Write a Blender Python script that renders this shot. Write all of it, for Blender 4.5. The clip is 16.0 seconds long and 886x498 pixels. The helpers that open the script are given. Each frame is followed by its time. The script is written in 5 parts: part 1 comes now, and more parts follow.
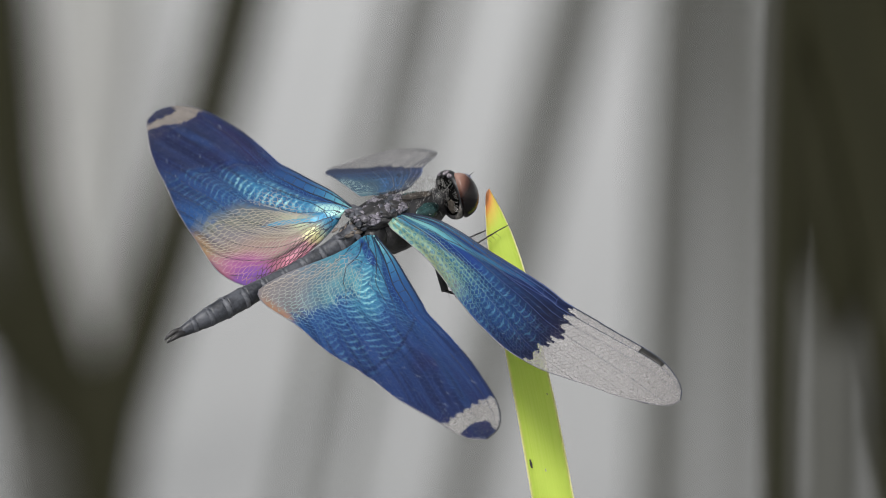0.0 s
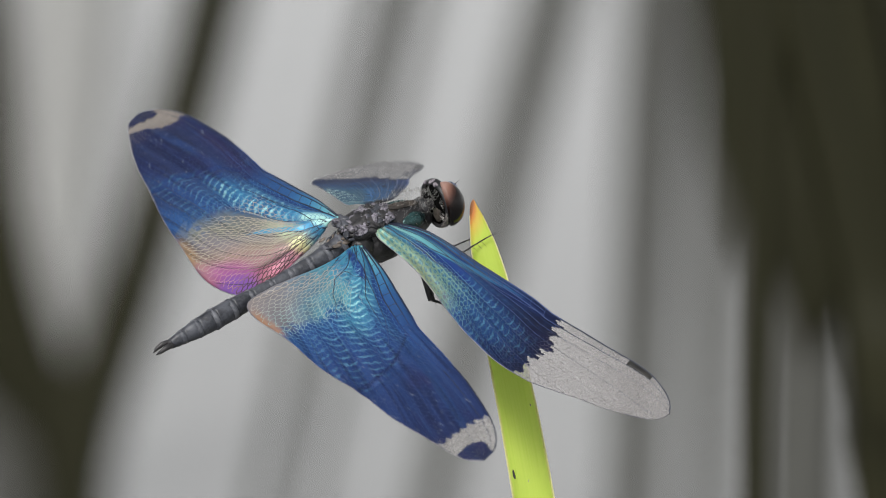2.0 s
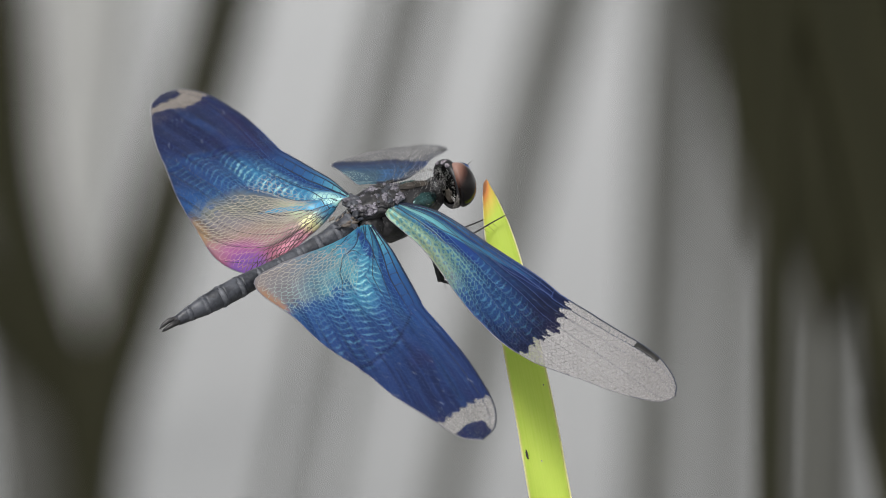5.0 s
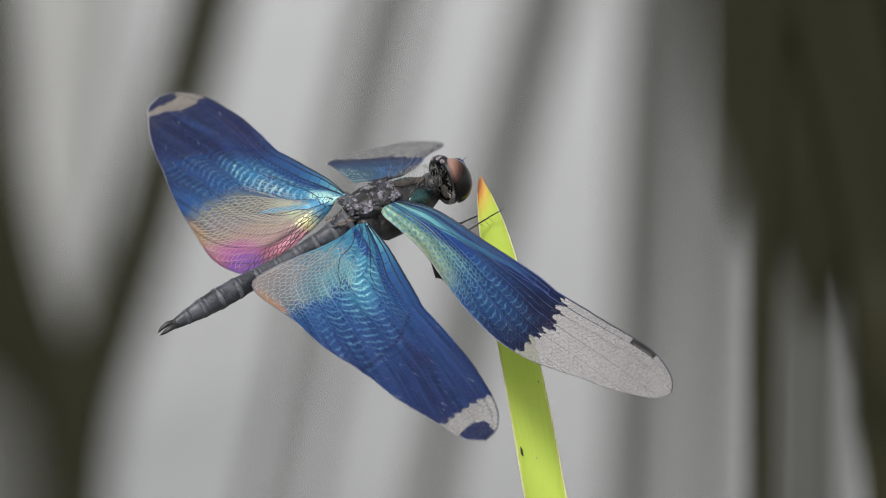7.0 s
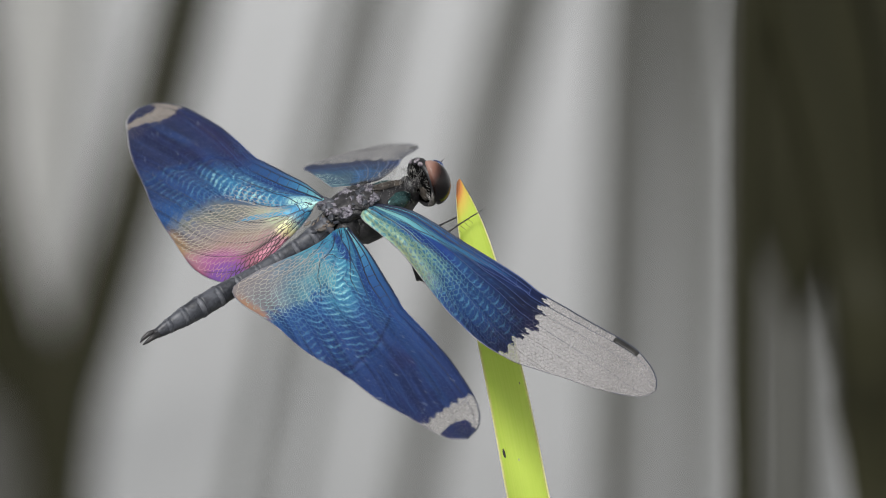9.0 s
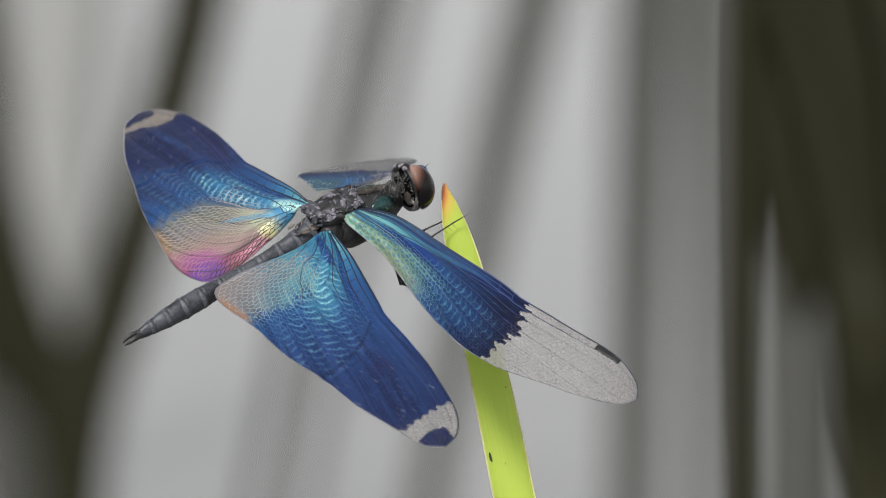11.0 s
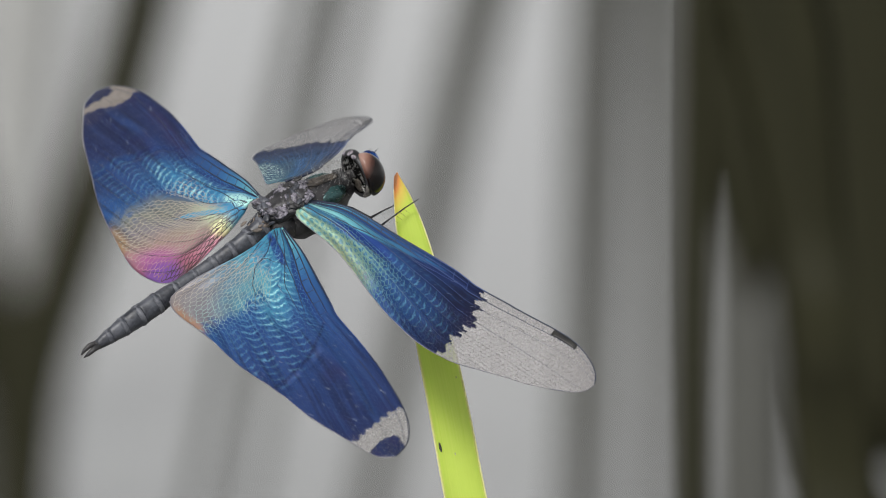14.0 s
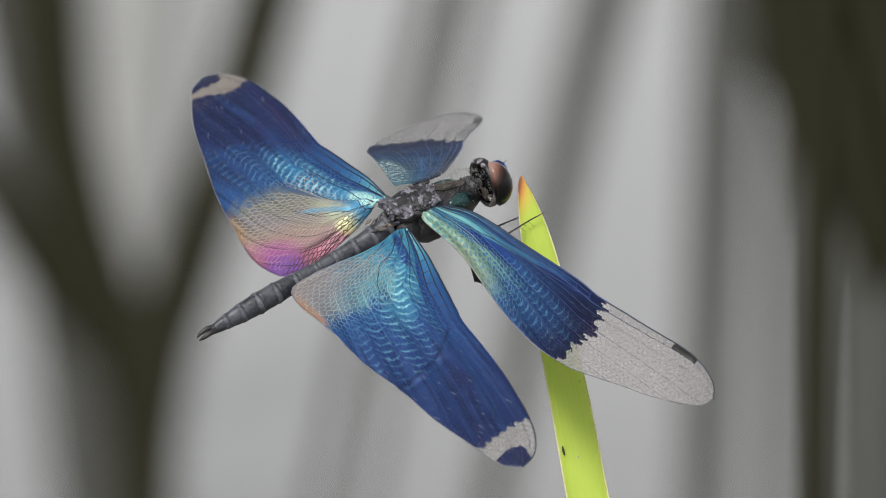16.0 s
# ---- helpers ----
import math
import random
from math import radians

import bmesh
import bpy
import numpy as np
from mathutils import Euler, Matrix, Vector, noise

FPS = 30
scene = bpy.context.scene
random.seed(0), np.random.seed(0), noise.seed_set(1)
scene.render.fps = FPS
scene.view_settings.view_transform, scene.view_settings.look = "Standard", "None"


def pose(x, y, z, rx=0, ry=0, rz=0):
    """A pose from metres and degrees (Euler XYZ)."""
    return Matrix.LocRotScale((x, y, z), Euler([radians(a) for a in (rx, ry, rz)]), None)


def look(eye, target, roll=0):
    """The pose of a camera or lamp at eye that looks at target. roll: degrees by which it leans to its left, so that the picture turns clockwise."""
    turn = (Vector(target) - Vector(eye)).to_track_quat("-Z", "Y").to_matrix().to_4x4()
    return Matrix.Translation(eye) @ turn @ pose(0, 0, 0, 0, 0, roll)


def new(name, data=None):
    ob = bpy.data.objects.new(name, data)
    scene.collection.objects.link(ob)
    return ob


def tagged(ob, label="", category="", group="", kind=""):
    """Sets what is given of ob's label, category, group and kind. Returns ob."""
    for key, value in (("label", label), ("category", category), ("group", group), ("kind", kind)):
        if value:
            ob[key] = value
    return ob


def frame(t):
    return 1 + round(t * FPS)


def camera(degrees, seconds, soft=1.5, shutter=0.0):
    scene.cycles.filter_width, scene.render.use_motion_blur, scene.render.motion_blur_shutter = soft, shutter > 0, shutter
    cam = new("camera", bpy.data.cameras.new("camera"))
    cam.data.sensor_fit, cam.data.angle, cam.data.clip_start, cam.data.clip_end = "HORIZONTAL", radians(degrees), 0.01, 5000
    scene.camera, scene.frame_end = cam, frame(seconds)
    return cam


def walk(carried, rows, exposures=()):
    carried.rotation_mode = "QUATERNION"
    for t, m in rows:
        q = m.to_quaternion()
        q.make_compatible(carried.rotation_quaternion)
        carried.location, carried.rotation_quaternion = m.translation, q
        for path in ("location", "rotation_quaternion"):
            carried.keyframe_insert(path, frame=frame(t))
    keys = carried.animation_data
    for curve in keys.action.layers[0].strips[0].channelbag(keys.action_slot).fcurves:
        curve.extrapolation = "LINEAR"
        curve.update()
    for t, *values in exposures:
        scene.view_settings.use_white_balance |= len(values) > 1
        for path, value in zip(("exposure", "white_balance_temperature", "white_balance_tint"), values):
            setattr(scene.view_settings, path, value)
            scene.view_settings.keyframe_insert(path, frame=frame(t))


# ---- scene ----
# A small dark dragonfly with iridescent wings perches on a leaf over a grey pond; a long lens, held by hand.
cam = camera(6.0, 16.0, soft=0.95)
cam.data.dof.use_dof = True
cam.data.dof.focus_distance = 0.933
cam.data.dof.aperture_fstop = 34.0

CAMERA_ROWS = [
    (0, 0.00312, -0.00018, 0.94875, 82.082, 0.401, 0.017),
    (0.5, 0.0027, -0.00015, 0.94891, 82.096, 0.384, -0.054),
    (1, 0.00309, -0.0001, 0.94931, 82.101, 0.616, -0.15),
    (1.5, 0.00242, -8e-05, 0.94945, 82.097, 0.427, -0.189),
    (2, 0.00136, -0.00011, 0.94925, 82.121, 0.062, -0.153),
    (2.5, 0.00139, -9e-05, 0.94937, 82.054, -0.128, -0.085),
    (3, 0.00057, -8e-05, 0.94942, 82.061, -0.294, 0.012),
    (3.5, -4e-05, -1e-05, 0.94996, 82, -0, -0),
    (4, 0.00022, 1e-05, 0.95008, 81.982, 0.12, 0.053),
    (4.5, 0.00134, 1e-05, 0.9501, 81.957, 0.147, 0.071),
    (5, 0.00219, 1e-05, 0.95006, 81.936, 0.094, -0.017),
    (7.5, -0.00034, 3e-05, 0.95018, 81.894, 0.172, -0.237),
    (8, -0.00094, 6e-05, 0.95046, 81.872, 0.42, -0.33),
    (8.5, -0.00041, 0.0001, 0.95073, 81.878, 0.683, -0.398),
    (11, 0.00461, 0.00021, 0.95151, 81.869, 1.158, -0.297),
    (11.5, 0.00465, 0.00013, 0.95095, 81.935, 0.607, -0.03),
    (12, 0.00386, 8e-05, 0.95058, 81.957, 0.227, 0.05),
    (12.5, 0.0033, 0.00012, 0.95085, 81.947, 0.24, -0.052),
    (13, 0.00454, 0.00024, 0.95169, 81.87, 0.508, -0.284),
    (13.3, 0.00464, 0.00036, 0.95257, 81.812, 0.413, -0.345),
    (13.5, 0.00471, 0.00045, 0.95319, 81.759, 0.372, -0.433),
    (13.6, 0.00477, 0.00049, 0.95352, 81.726, 0.382, -0.45),
    (13.8, 0.00488, 0.00059, 0.95422, 81.679, 0.448, -0.46),
    (14, 0.005, 0.0007, 0.95498, 81.582, 0.557, -0.52),
    (14.5, 0.00514, 0.00087, 0.95615, 81.454, 0.956, -0.55),
    (15, 0.00541, 0.00093, 0.9566, 81.44, 0.9, -0.123),
    (15.5, 0.00526, 0.00091, 0.95648, 81.52, 0.572, 0.204),
    (16, 0.0047, 0.00088, 0.95629, 81.531, 0.384, 0.338),
]
walk(cam, [(r[0], pose(*r[1:])) for r in CAMERA_ROWS])

# ---- light: bright overcast sky, very soft sun ----
SUN_ELEVATION, SUN_TURN = radians(44), radians(200)
world = bpy.data.worlds.new("overcast_sky")
scene.world = world
world.use_nodes = True
wn = world.node_tree.nodes
sky = wn.new("ShaderNodeTexSky")
sky.sky_type, sky.sun_disc = "NISHITA", False
sky.sun_elevation, sky.sun_rotation = SUN_ELEVATION, SUN_TURN
cloud = wn.new("ShaderNodeHueSaturation")
cloud.inputs["Saturation"].default_value = 0.04
world.node_tree.links.new(sky.outputs[0], cloud.inputs["Color"])
world.node_tree.links.new(cloud.outputs[0], wn["Background"].inputs[0])
wn["Background"].inputs[1].default_value = 0.135
sun = new("sun", bpy.data.lights.new("sun", "SUN"))
sun.data.energy, sun.data.angle, sun.data.color = 2.2, radians(14), (1.0, 0.98, 0.95)
sun_way = Vector((math.sin(SUN_TURN) * math.cos(SUN_ELEVATION), math.cos(SUN_TURN) * math.cos(SUN_ELEVATION), math.sin(SUN_ELEVATION)))
sun.matrix_world = look(sun_way * 20, (0, 0, 0))
scene.view_settings.exposure = 0.0

MM = 0.001


# ---- materials ----
class Nodes:
    """A short way to write node materials."""

    def __init__(self, name):
        self.mat = bpy.data.materials.new(name)
        self.mat.use_nodes = True
        self.tree = self.mat.node_tree
        self.bsdf = self.tree.nodes["Principled BSDF"]
        self.out = self.tree.nodes["Material Output"]

    def node(self, kind):
        return self.tree.nodes.new(kind)

    def put(self, socket, value):
        if isinstance(value, bpy.types.NodeSocket):
            self.tree.links.new(value, socket)
        elif isinstance(value, (tuple, list)) and len(value) == 3 and socket.type == "RGBA":
            socket.default_value = (*value, 1)
        else:
            socket.default_value = value

    def m(self, op, a, b=0.0, c=0.0):
        n = self.node("ShaderNodeMath")
        n.operation = op
        for i, v in enumerate((a, b, c)):
            self.put(n.inputs[i], v)
        return n.outputs[0]

    def step(self, x, lo, hi):
        n = self.node("ShaderNodeMapRange")
        n.interpolation_type = "SMOOTHSTEP"
        flip = isinstance(lo, float) and isinstance(hi, float) and lo > hi
        for i, v in enumerate((x, hi if flip else lo, lo if flip else hi, 1.0 if flip else 0.0, 0.0 if flip else 1.0)):
            self.put(n.inputs[i], v)
        return n.outputs[0]

    def mix(self, fac, a, b, blend="MIX"):
        n = self.node("ShaderNodeMix")
        n.data_type, n.blend_type = "RGBA", blend
        self.put(n.inputs[0], fac)
        self.put(n.inputs[6], a)
        self.put(n.inputs[7], b)
        return n.outputs[2]

    def ramp(self, x, stops):
        n = self.node("ShaderNodeValToRGB")
        e = n.color_ramp.elements
        while len(e) < len(stops):
            e.new(0.5)
        for el, (p, c) in zip(e, stops):
            el.position, el.color = p, (*c, 1)
        self.put(n.inputs[0], x)
        return n.outputs[0]

    def attr(self, name):
        n = self.node("ShaderNodeAttribute")
        n.attribute_name = name
        return n.outputs["Vector"]

    def xyz(self, vec):
        n = self.node("ShaderNodeSeparateXYZ")
        self.put(n.inputs[0], vec)
        return n.outputs

    def vec(self, x, y, z=0.0):
        n = self.node("ShaderNodeCombineXYZ")
        for i, v in enumerate((x, y, z)):
            self.put(n.inputs[i], v)
        return n.outputs[0]

    def coords(self):
        return self.node("ShaderNodeTexCoord").outputs["Object"]

    def noise(self, vec, scale, detail=3.0, rough=0.55):
        n = self.node("ShaderNodeTexNoise")
        self.put(n.inputs["Vector"], vec)
        n.inputs["Scale"].default_value, n.inputs["Detail"].default_value, n.inputs["Roughness"].default_value = scale, detail, rough
        return n.outputs["Fac"]

    def cells(self, vec, feature="F1"):
        n = self.node("ShaderNodeTexVoronoi")
        n.feature, n.voronoi_dimensions = feature, "2D"
        n.inputs["Scale"].default_value = 1.0
        self.put(n.inputs["Vector"], vec)
        return n

    def bump(self, height, strength, distance):
        n = self.node("ShaderNodeBump")
        n.inputs["Strength"].default_value, n.inputs["Distance"].default_value = strength, distance
        self.put(n.inputs["Height"], height)
        self.put(self.bsdf.inputs["Normal"], n.outputs[0])
        return n.outputs[0]

    def set(self, **inputs):
        for key, value in inputs.items():
            self.put(self.bsdf.inputs[key.replace("_", " ")], value)
        return self.mat


def mottled(name, dark, light, scale, rough=0.5, metal=0.0, relief=0.3, depth=0.0002, fine=6.0, **more):
    """Two-scale mottled surface; scale is in marks per metre."""
    n = Nodes(name)
    at = n.coords()
    coarse, grain = n.noise(at, scale, 4), n.noise(at, scale * fine, 3)
    fac = n.m("ADD", n.m("MULTIPLY", coarse, 0.65), n.m("MULTIPLY", grain, 0.35))
    n.set(Base_Color=n.mix(n.step(fac, 0.36, 0.64), dark, light), Roughness=n.m("ADD", rough - 0.1, n.m("MULTIPLY", grain, 0.2)), Metallic=metal, **more)
    n.bump(fac, relief, depth)
    return n.mat


def water_material():
    n = Nodes("pond_water")
    at = n.coords()
    ripples = n.noise(n.vec(n.m("MULTIPLY", n.xyz(at)[0], 1.0), n.m("MULTIPLY", n.xyz(at)[1], 0.45)), 5.0, 3)
    n.set(Base_Color=n.mix(n.noise(at, 0.8), (0.145, 0.145, 0.14), (0.20, 0.20, 0.195)), Roughness=0.12, IOR=1.33)
    n.bump(ripples, 0.12, 0.02)
    return n.mat


def blade_material(name, dark, light, glow=0.0):
    """A strap leaf: long parallel fibres, slightly see-through."""
    n = Nodes(name)
    u, v, _ = n.xyz(n.attr("blade"))
    fibres = n.noise(n.vec(n.m("MULTIPLY", u, 60.0), n.m("MULTIPLY", v, 3.0)), 1.0, 4)
    patch = n.noise(n.vec(n.m("MULTIPLY", u, 2.0), n.m("MULTIPLY", v, 14.0)), 1.0, 3)
    col = n.mix(n.step(n.m("ADD", n.m("MULTIPLY", fibres, 0.5), n.m("MULTIPLY", patch, 0.5)), 0.35, 0.65), dark, light)
    n.set(Base_Color=col, Roughness=0.6, Specular_IOR_Level=0.1)
    n.bump(fibres, 0.2, 0.0002)
    if glow:
        see = n.node("ShaderNodeBsdfTranslucent")
        n.put(see.inputs[0], col)
        mixer = n.node("ShaderNodeMixShader")
        mixer.inputs[0].default_value = glow
        n.tree.links.new(n.bsdf.outputs[0], mixer.inputs[1])
        n.tree.links.new(see.outputs[0], mixer.inputs[2])
        n.tree.links.new(mixer.outputs[0], n.out.inputs[0])
    return n.mat


def perch_material():
    """Fresh yellow-green blade with pale margins and a scorched orange tip."""
    n = Nodes("fresh_leaf")
    u, v, _ = n.xyz(n.attr("blade"))       # u: -1 to 1 across, v: metres from the tip
    fibres = n.noise(n.vec(n.m("MULTIPLY", u, 14.0), n.m("MULTIPLY", v, 60.0)), 1.0, 4)
    fine = n.noise(n.vec(n.m("MULTIPLY", u, 40.0), n.m("MULTIPLY", v, 500.0)), 1.0, 3)
    col = n.mix(n.step(fibres, 0.2, 0.8), (0.67, 0.84, 0.12), (0.73, 0.88, 0.16))
    col = n.mix(n.m("MULTIPLY", n.step(fine, 0.55, 0.75), 0.15), col, (0.46, 0.64, 0.05))
    side = n.m("ABSOLUTE", u)
    col = n.mix(n.m("MULTIPLY", n.step(side, 0.88, 0.97), 0.5), col, (0.90, 0.86, 0.36))
    ragged = n.m("ADD", v, n.m("MULTIPLY", n.m("SUBTRACT", fine, 0.5), 0.002))
    ragged = n.m("ADD", ragged, n.m("MULTIPLY", u, 0.0014))
    col = n.mix(n.step(ragged, 0.0045, 0.0018), col, (0.92, 0.70, 0.14))
    col = n.mix(n.step(ragged, 0.0022, 0.0009), col, (0.85, 0.34, 0.10))
    col = n.mix(n.m("MULTIPLY", n.step(ragged, 0.0010, 0.0003), 0.7), col, (0.25, 0.10, 0.05))
    n.set(Base_Color=col, Roughness=0.42)
    n.bump(fibres, 0.25, 0.0002)
    see = n.node("ShaderNodeBsdfTranslucent")
    n.put(see.inputs[0], col)
    mixer = n.node("ShaderNodeMixShader")
    mixer.inputs[0].default_value = 0.32
    n.tree.links.new(n.bsdf.outputs[0], mixer.inputs[1])
    n.tree.links.new(see.outputs[0], mixer.inputs[2])
    n.tree.links.new(mixer.outputs[0], n.out.inputs[0])
    return n.mat


def wing_material(name, hind, left):
    """Thin-film membrane. wing: millimetres along and across the wing; fan: shares along the fan of the veins."""
    n = Nodes(name)
    u, v, _ = n.xyz(n.attr("wing"))
    s, t, q = n.xyz(n.attr("fan"))
    flat = n.vec(u, v)
    add, sub, mul = (lambda a, b: n.m("ADD", a, b)), (lambda a, b: n.m("SUBTRACT", a, b)), (lambda a, b: n.m("MULTIPLY", a, b))
    cloud_ = sub(n.noise(flat, 0.35, 3), 0.5)
    fine = sub(n.noise(flat, 1.6, 3), 0.5)
    cell = n.cells(n.vec(mul(s, 60.0), mul(q, 22.0 if hind else 20.0)))
    shade = n.xyz(cell.outputs["Color"])[0]
    ragged = add(mul(cloud_, 0.5), add(mul(fine, 0.25), mul(sub(shade, 0.5), 0.25)))
    um = add(u, add(mul(cloud_, 5.0), add(mul(fine, 1.5), mul(sub(shade, 0.5), 1.6))))

    def patch(cu, cv, ru, rv, turn=0.0, soft=0.5):
        """A soft-edged oval of the membrane."""
        c, d = math.cos(math.radians(turn)), math.sin(math.radians(turn))
        du, dv = sub(u, cu), sub(v, cv)
        x = mul(add(mul(du, c), mul(dv, d)), 1 / ru)
        y = mul(sub(mul(dv, c), mul(du, d)), 1 / rv)
        reach = add(n.m("SQRT", add(mul(x, x), mul(y, y))), mul(ragged, soft))
        return n.step(reach, 1 + soft, 1 - soft)

    def lay(col, mask, tint, k=1.0):
        return n.mix(mul(mask, k), col, tint)

    def along(*stops):
        return n.ramp(mul(um, 1 / 40), [(x / 40, c) for x, c in stops])

    # film colour along the wing: pale cyan at the root, blue, then indigo
    if hind and left:
        col = along((0, (0.06, 0.30, 0.50)), (6, (0.026, 0.18, 0.42)), (12, (0.020, 0.11, 0.33)), (19, (0.018, 0.070, 0.235)), (27, (0.016, 0.036, 0.135)), (36, (0.015, 0.027, 0.095)))
        edge = sub(um, add(12.0, mul(v, 1.35)))
        col = lay(col, n.step(edge, -0.8, 1.2), along((14, (0.020, 0.028, 0.13)), (22, (0.017, 0.030, 0.125)), (36, (0.015, 0.024, 0.085))), 0.85)
        col = lay(col, patch(25, 4.2, 8, 0.7, 4), (0.018, 0.065, 0.235), 0.6)
        col = lay(col, patch(22, 1.6, 7, 0.8, -2), (0.032, 0.022, 0.085), 0.7)
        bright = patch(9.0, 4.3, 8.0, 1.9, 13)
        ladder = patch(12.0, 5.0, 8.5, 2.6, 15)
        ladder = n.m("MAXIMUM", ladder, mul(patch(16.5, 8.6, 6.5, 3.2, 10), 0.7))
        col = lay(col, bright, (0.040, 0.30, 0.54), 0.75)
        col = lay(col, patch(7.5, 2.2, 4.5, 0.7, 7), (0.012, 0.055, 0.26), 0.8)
    elif hind:
        col = along((0, (0.07, 0.34, 0.50)), (5, (0.036, 0.22, 0.44)), (10, (0.021, 0.115, 0.34)), (15, (0.018, 0.075, 0.255)), (22, (0.017, 0.050, 0.185)), (30, (0.016, 0.034, 0.130)), (38, (0.014, 0.025, 0.09)))
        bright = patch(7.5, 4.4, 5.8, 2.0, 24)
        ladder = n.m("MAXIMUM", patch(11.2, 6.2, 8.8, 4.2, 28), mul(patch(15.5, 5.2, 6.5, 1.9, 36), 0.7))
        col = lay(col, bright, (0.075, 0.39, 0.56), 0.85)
        col = lay(col, patch(12.0, 11.5, 5.0, 2.2, -10), (0.018, 0.072, 0.25), 0.8)
        col = lay(col, patch(10.5, 1.9, 5.5, 0.55, 4), (0.012, 0.060, 0.28), 0.85)
        col = lay(col, patch(3.0, 2.1, 2.9, 0.5, 6, 0.3), (0.010, 0.050, 0.26), 0.95)
        # dark line along the wing crease: its shading put into the colour
        fold = sub(u, sub(22.0, mul(n.m("POWER", 0.7788, v), 11.5)))
        col = lay(col, mul(n.step(n.m("ABSOLUTE", fold), 0.5, 0.05), n.step(v, 1.2, 3.0)), (0.010, 0.022, 0.085), 0.75)
        col = lay(col, patch(27, 3.2, 8, 0.5, 3), (0.020, 0.075, 0.24), 0.5)
    elif left:
        col = along((0, (0.05, 0.16, 0.22)), (6, (0.011, 0.034, 0.085)), (12, (0.009, 0.024, 0.066)), (24, (0.008, 0.015, 0.042)), (38, (0.01, 0.014, 0.04)))
        bright, ladder = patch(6, 4, 3, 1.5), patch(6, 4.5, 5, 2.5)
        ribs = mul(n.step(n.m("SINE", add(mul(u, 6.5), mul(v, 2.0))), 0.0, 0.7), patch(7.5, 4.9, 6.5, 1.9, 26, 0.3))
        col = lay(col, ribs, (0.75, 0.98, 0.84), 1.0)
    else:
        col = along((0, (0.05, 0.24, 0.38)), (6, (0.026, 0.17, 0.38)), (11, (0.018, 0.085, 0.27)), (17, (0.012, 0.034, 0.125)), (21.5, (0.011, 0.015, 0.050)), (38, (0.011, 0.014, 0.05)))
        bright = patch(5.0, -0.2, 5.5, 0.55, 4, 0.35)
        ladder = patch(14.5, 5.2, 6.5, 3.2, 20)
        col = lay(col, patch(14.5, 5.2, 5.5, 2.4, 22), (0.016, 0.085, 0.25), 0.6)
        col = lay(col, bright, (0.10, 0.42, 0.54), 0.85)
        col = lay(col, patch(8.0, 1.45, 4.2, 0.55, 8, 0.3), (0.008, 0.040, 0.24), 0.95)
        col = lay(col, patch(16.5, 0.4, 5.5, 0.7, 2), (0.012, 0.030, 0.14), 0.7)
    faint = left and not hind
    # violet tinge in patches on the outer half
    violet = mul(n.step(n.noise(n.vec(mul(u, 0.10), mul(v, 0.35)), 1.0, 2), 0.48, 0.68), n.step(s, 0.45, 0.7))
    col = lay(col, violet, (0.036, 0.026, 0.105), 0.5)
    # the strip behind the leading edge: cyan at the root with its pale highlight painted in, soon blue
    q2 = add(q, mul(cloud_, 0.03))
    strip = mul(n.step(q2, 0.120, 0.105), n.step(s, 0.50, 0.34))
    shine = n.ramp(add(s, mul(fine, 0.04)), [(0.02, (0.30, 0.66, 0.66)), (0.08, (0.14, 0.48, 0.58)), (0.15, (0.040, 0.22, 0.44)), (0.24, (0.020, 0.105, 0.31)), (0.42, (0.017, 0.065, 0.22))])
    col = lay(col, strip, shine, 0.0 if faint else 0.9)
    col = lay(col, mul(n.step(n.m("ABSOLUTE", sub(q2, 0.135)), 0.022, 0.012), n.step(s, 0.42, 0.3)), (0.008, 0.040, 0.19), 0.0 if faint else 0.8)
    # ladders of small cells between the long veins: pale rungs in arcs, painted reflections of the corrugation, and
    # dark gaps
    rows = add(mul(q, 9.0 if hind else 8.0), mul(cloud_, 0.8))
    across = n.m("FRACT", rows)
    mid_ = sub(across, 0.5)
    rung = n.m("SINE", add(mul(s, 235.0 if hind else 300.0), add(mul(n.m("FLOOR", rows), 2.1), add(mul(mul(mid_, mid_), 14.0), mul(fine, 6.0)))))
    row_body = n.m("SINE", mul(across, math.pi))
    rungs = mul(n.step(rung, 0.45, 0.97), n.step(row_body, 0.15, 0.7))
    worn = n.step(n.noise(n.vec(mul(u, 0.45), mul(v, 0.7)), 1.0, 3), 0.36, 0.60)
    zone = mul(mul(ladder, n.step(q, 0.13, 0.20)), add(0.42, mul(worn, 0.58)))
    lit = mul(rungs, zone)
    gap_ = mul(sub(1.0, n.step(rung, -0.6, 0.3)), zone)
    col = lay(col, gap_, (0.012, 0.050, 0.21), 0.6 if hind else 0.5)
    # valleys between the rows: groove shade put into the colour
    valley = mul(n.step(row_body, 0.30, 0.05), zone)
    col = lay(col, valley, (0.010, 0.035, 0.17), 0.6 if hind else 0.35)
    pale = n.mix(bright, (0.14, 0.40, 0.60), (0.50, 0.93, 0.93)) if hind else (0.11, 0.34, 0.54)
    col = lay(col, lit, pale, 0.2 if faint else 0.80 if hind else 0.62)
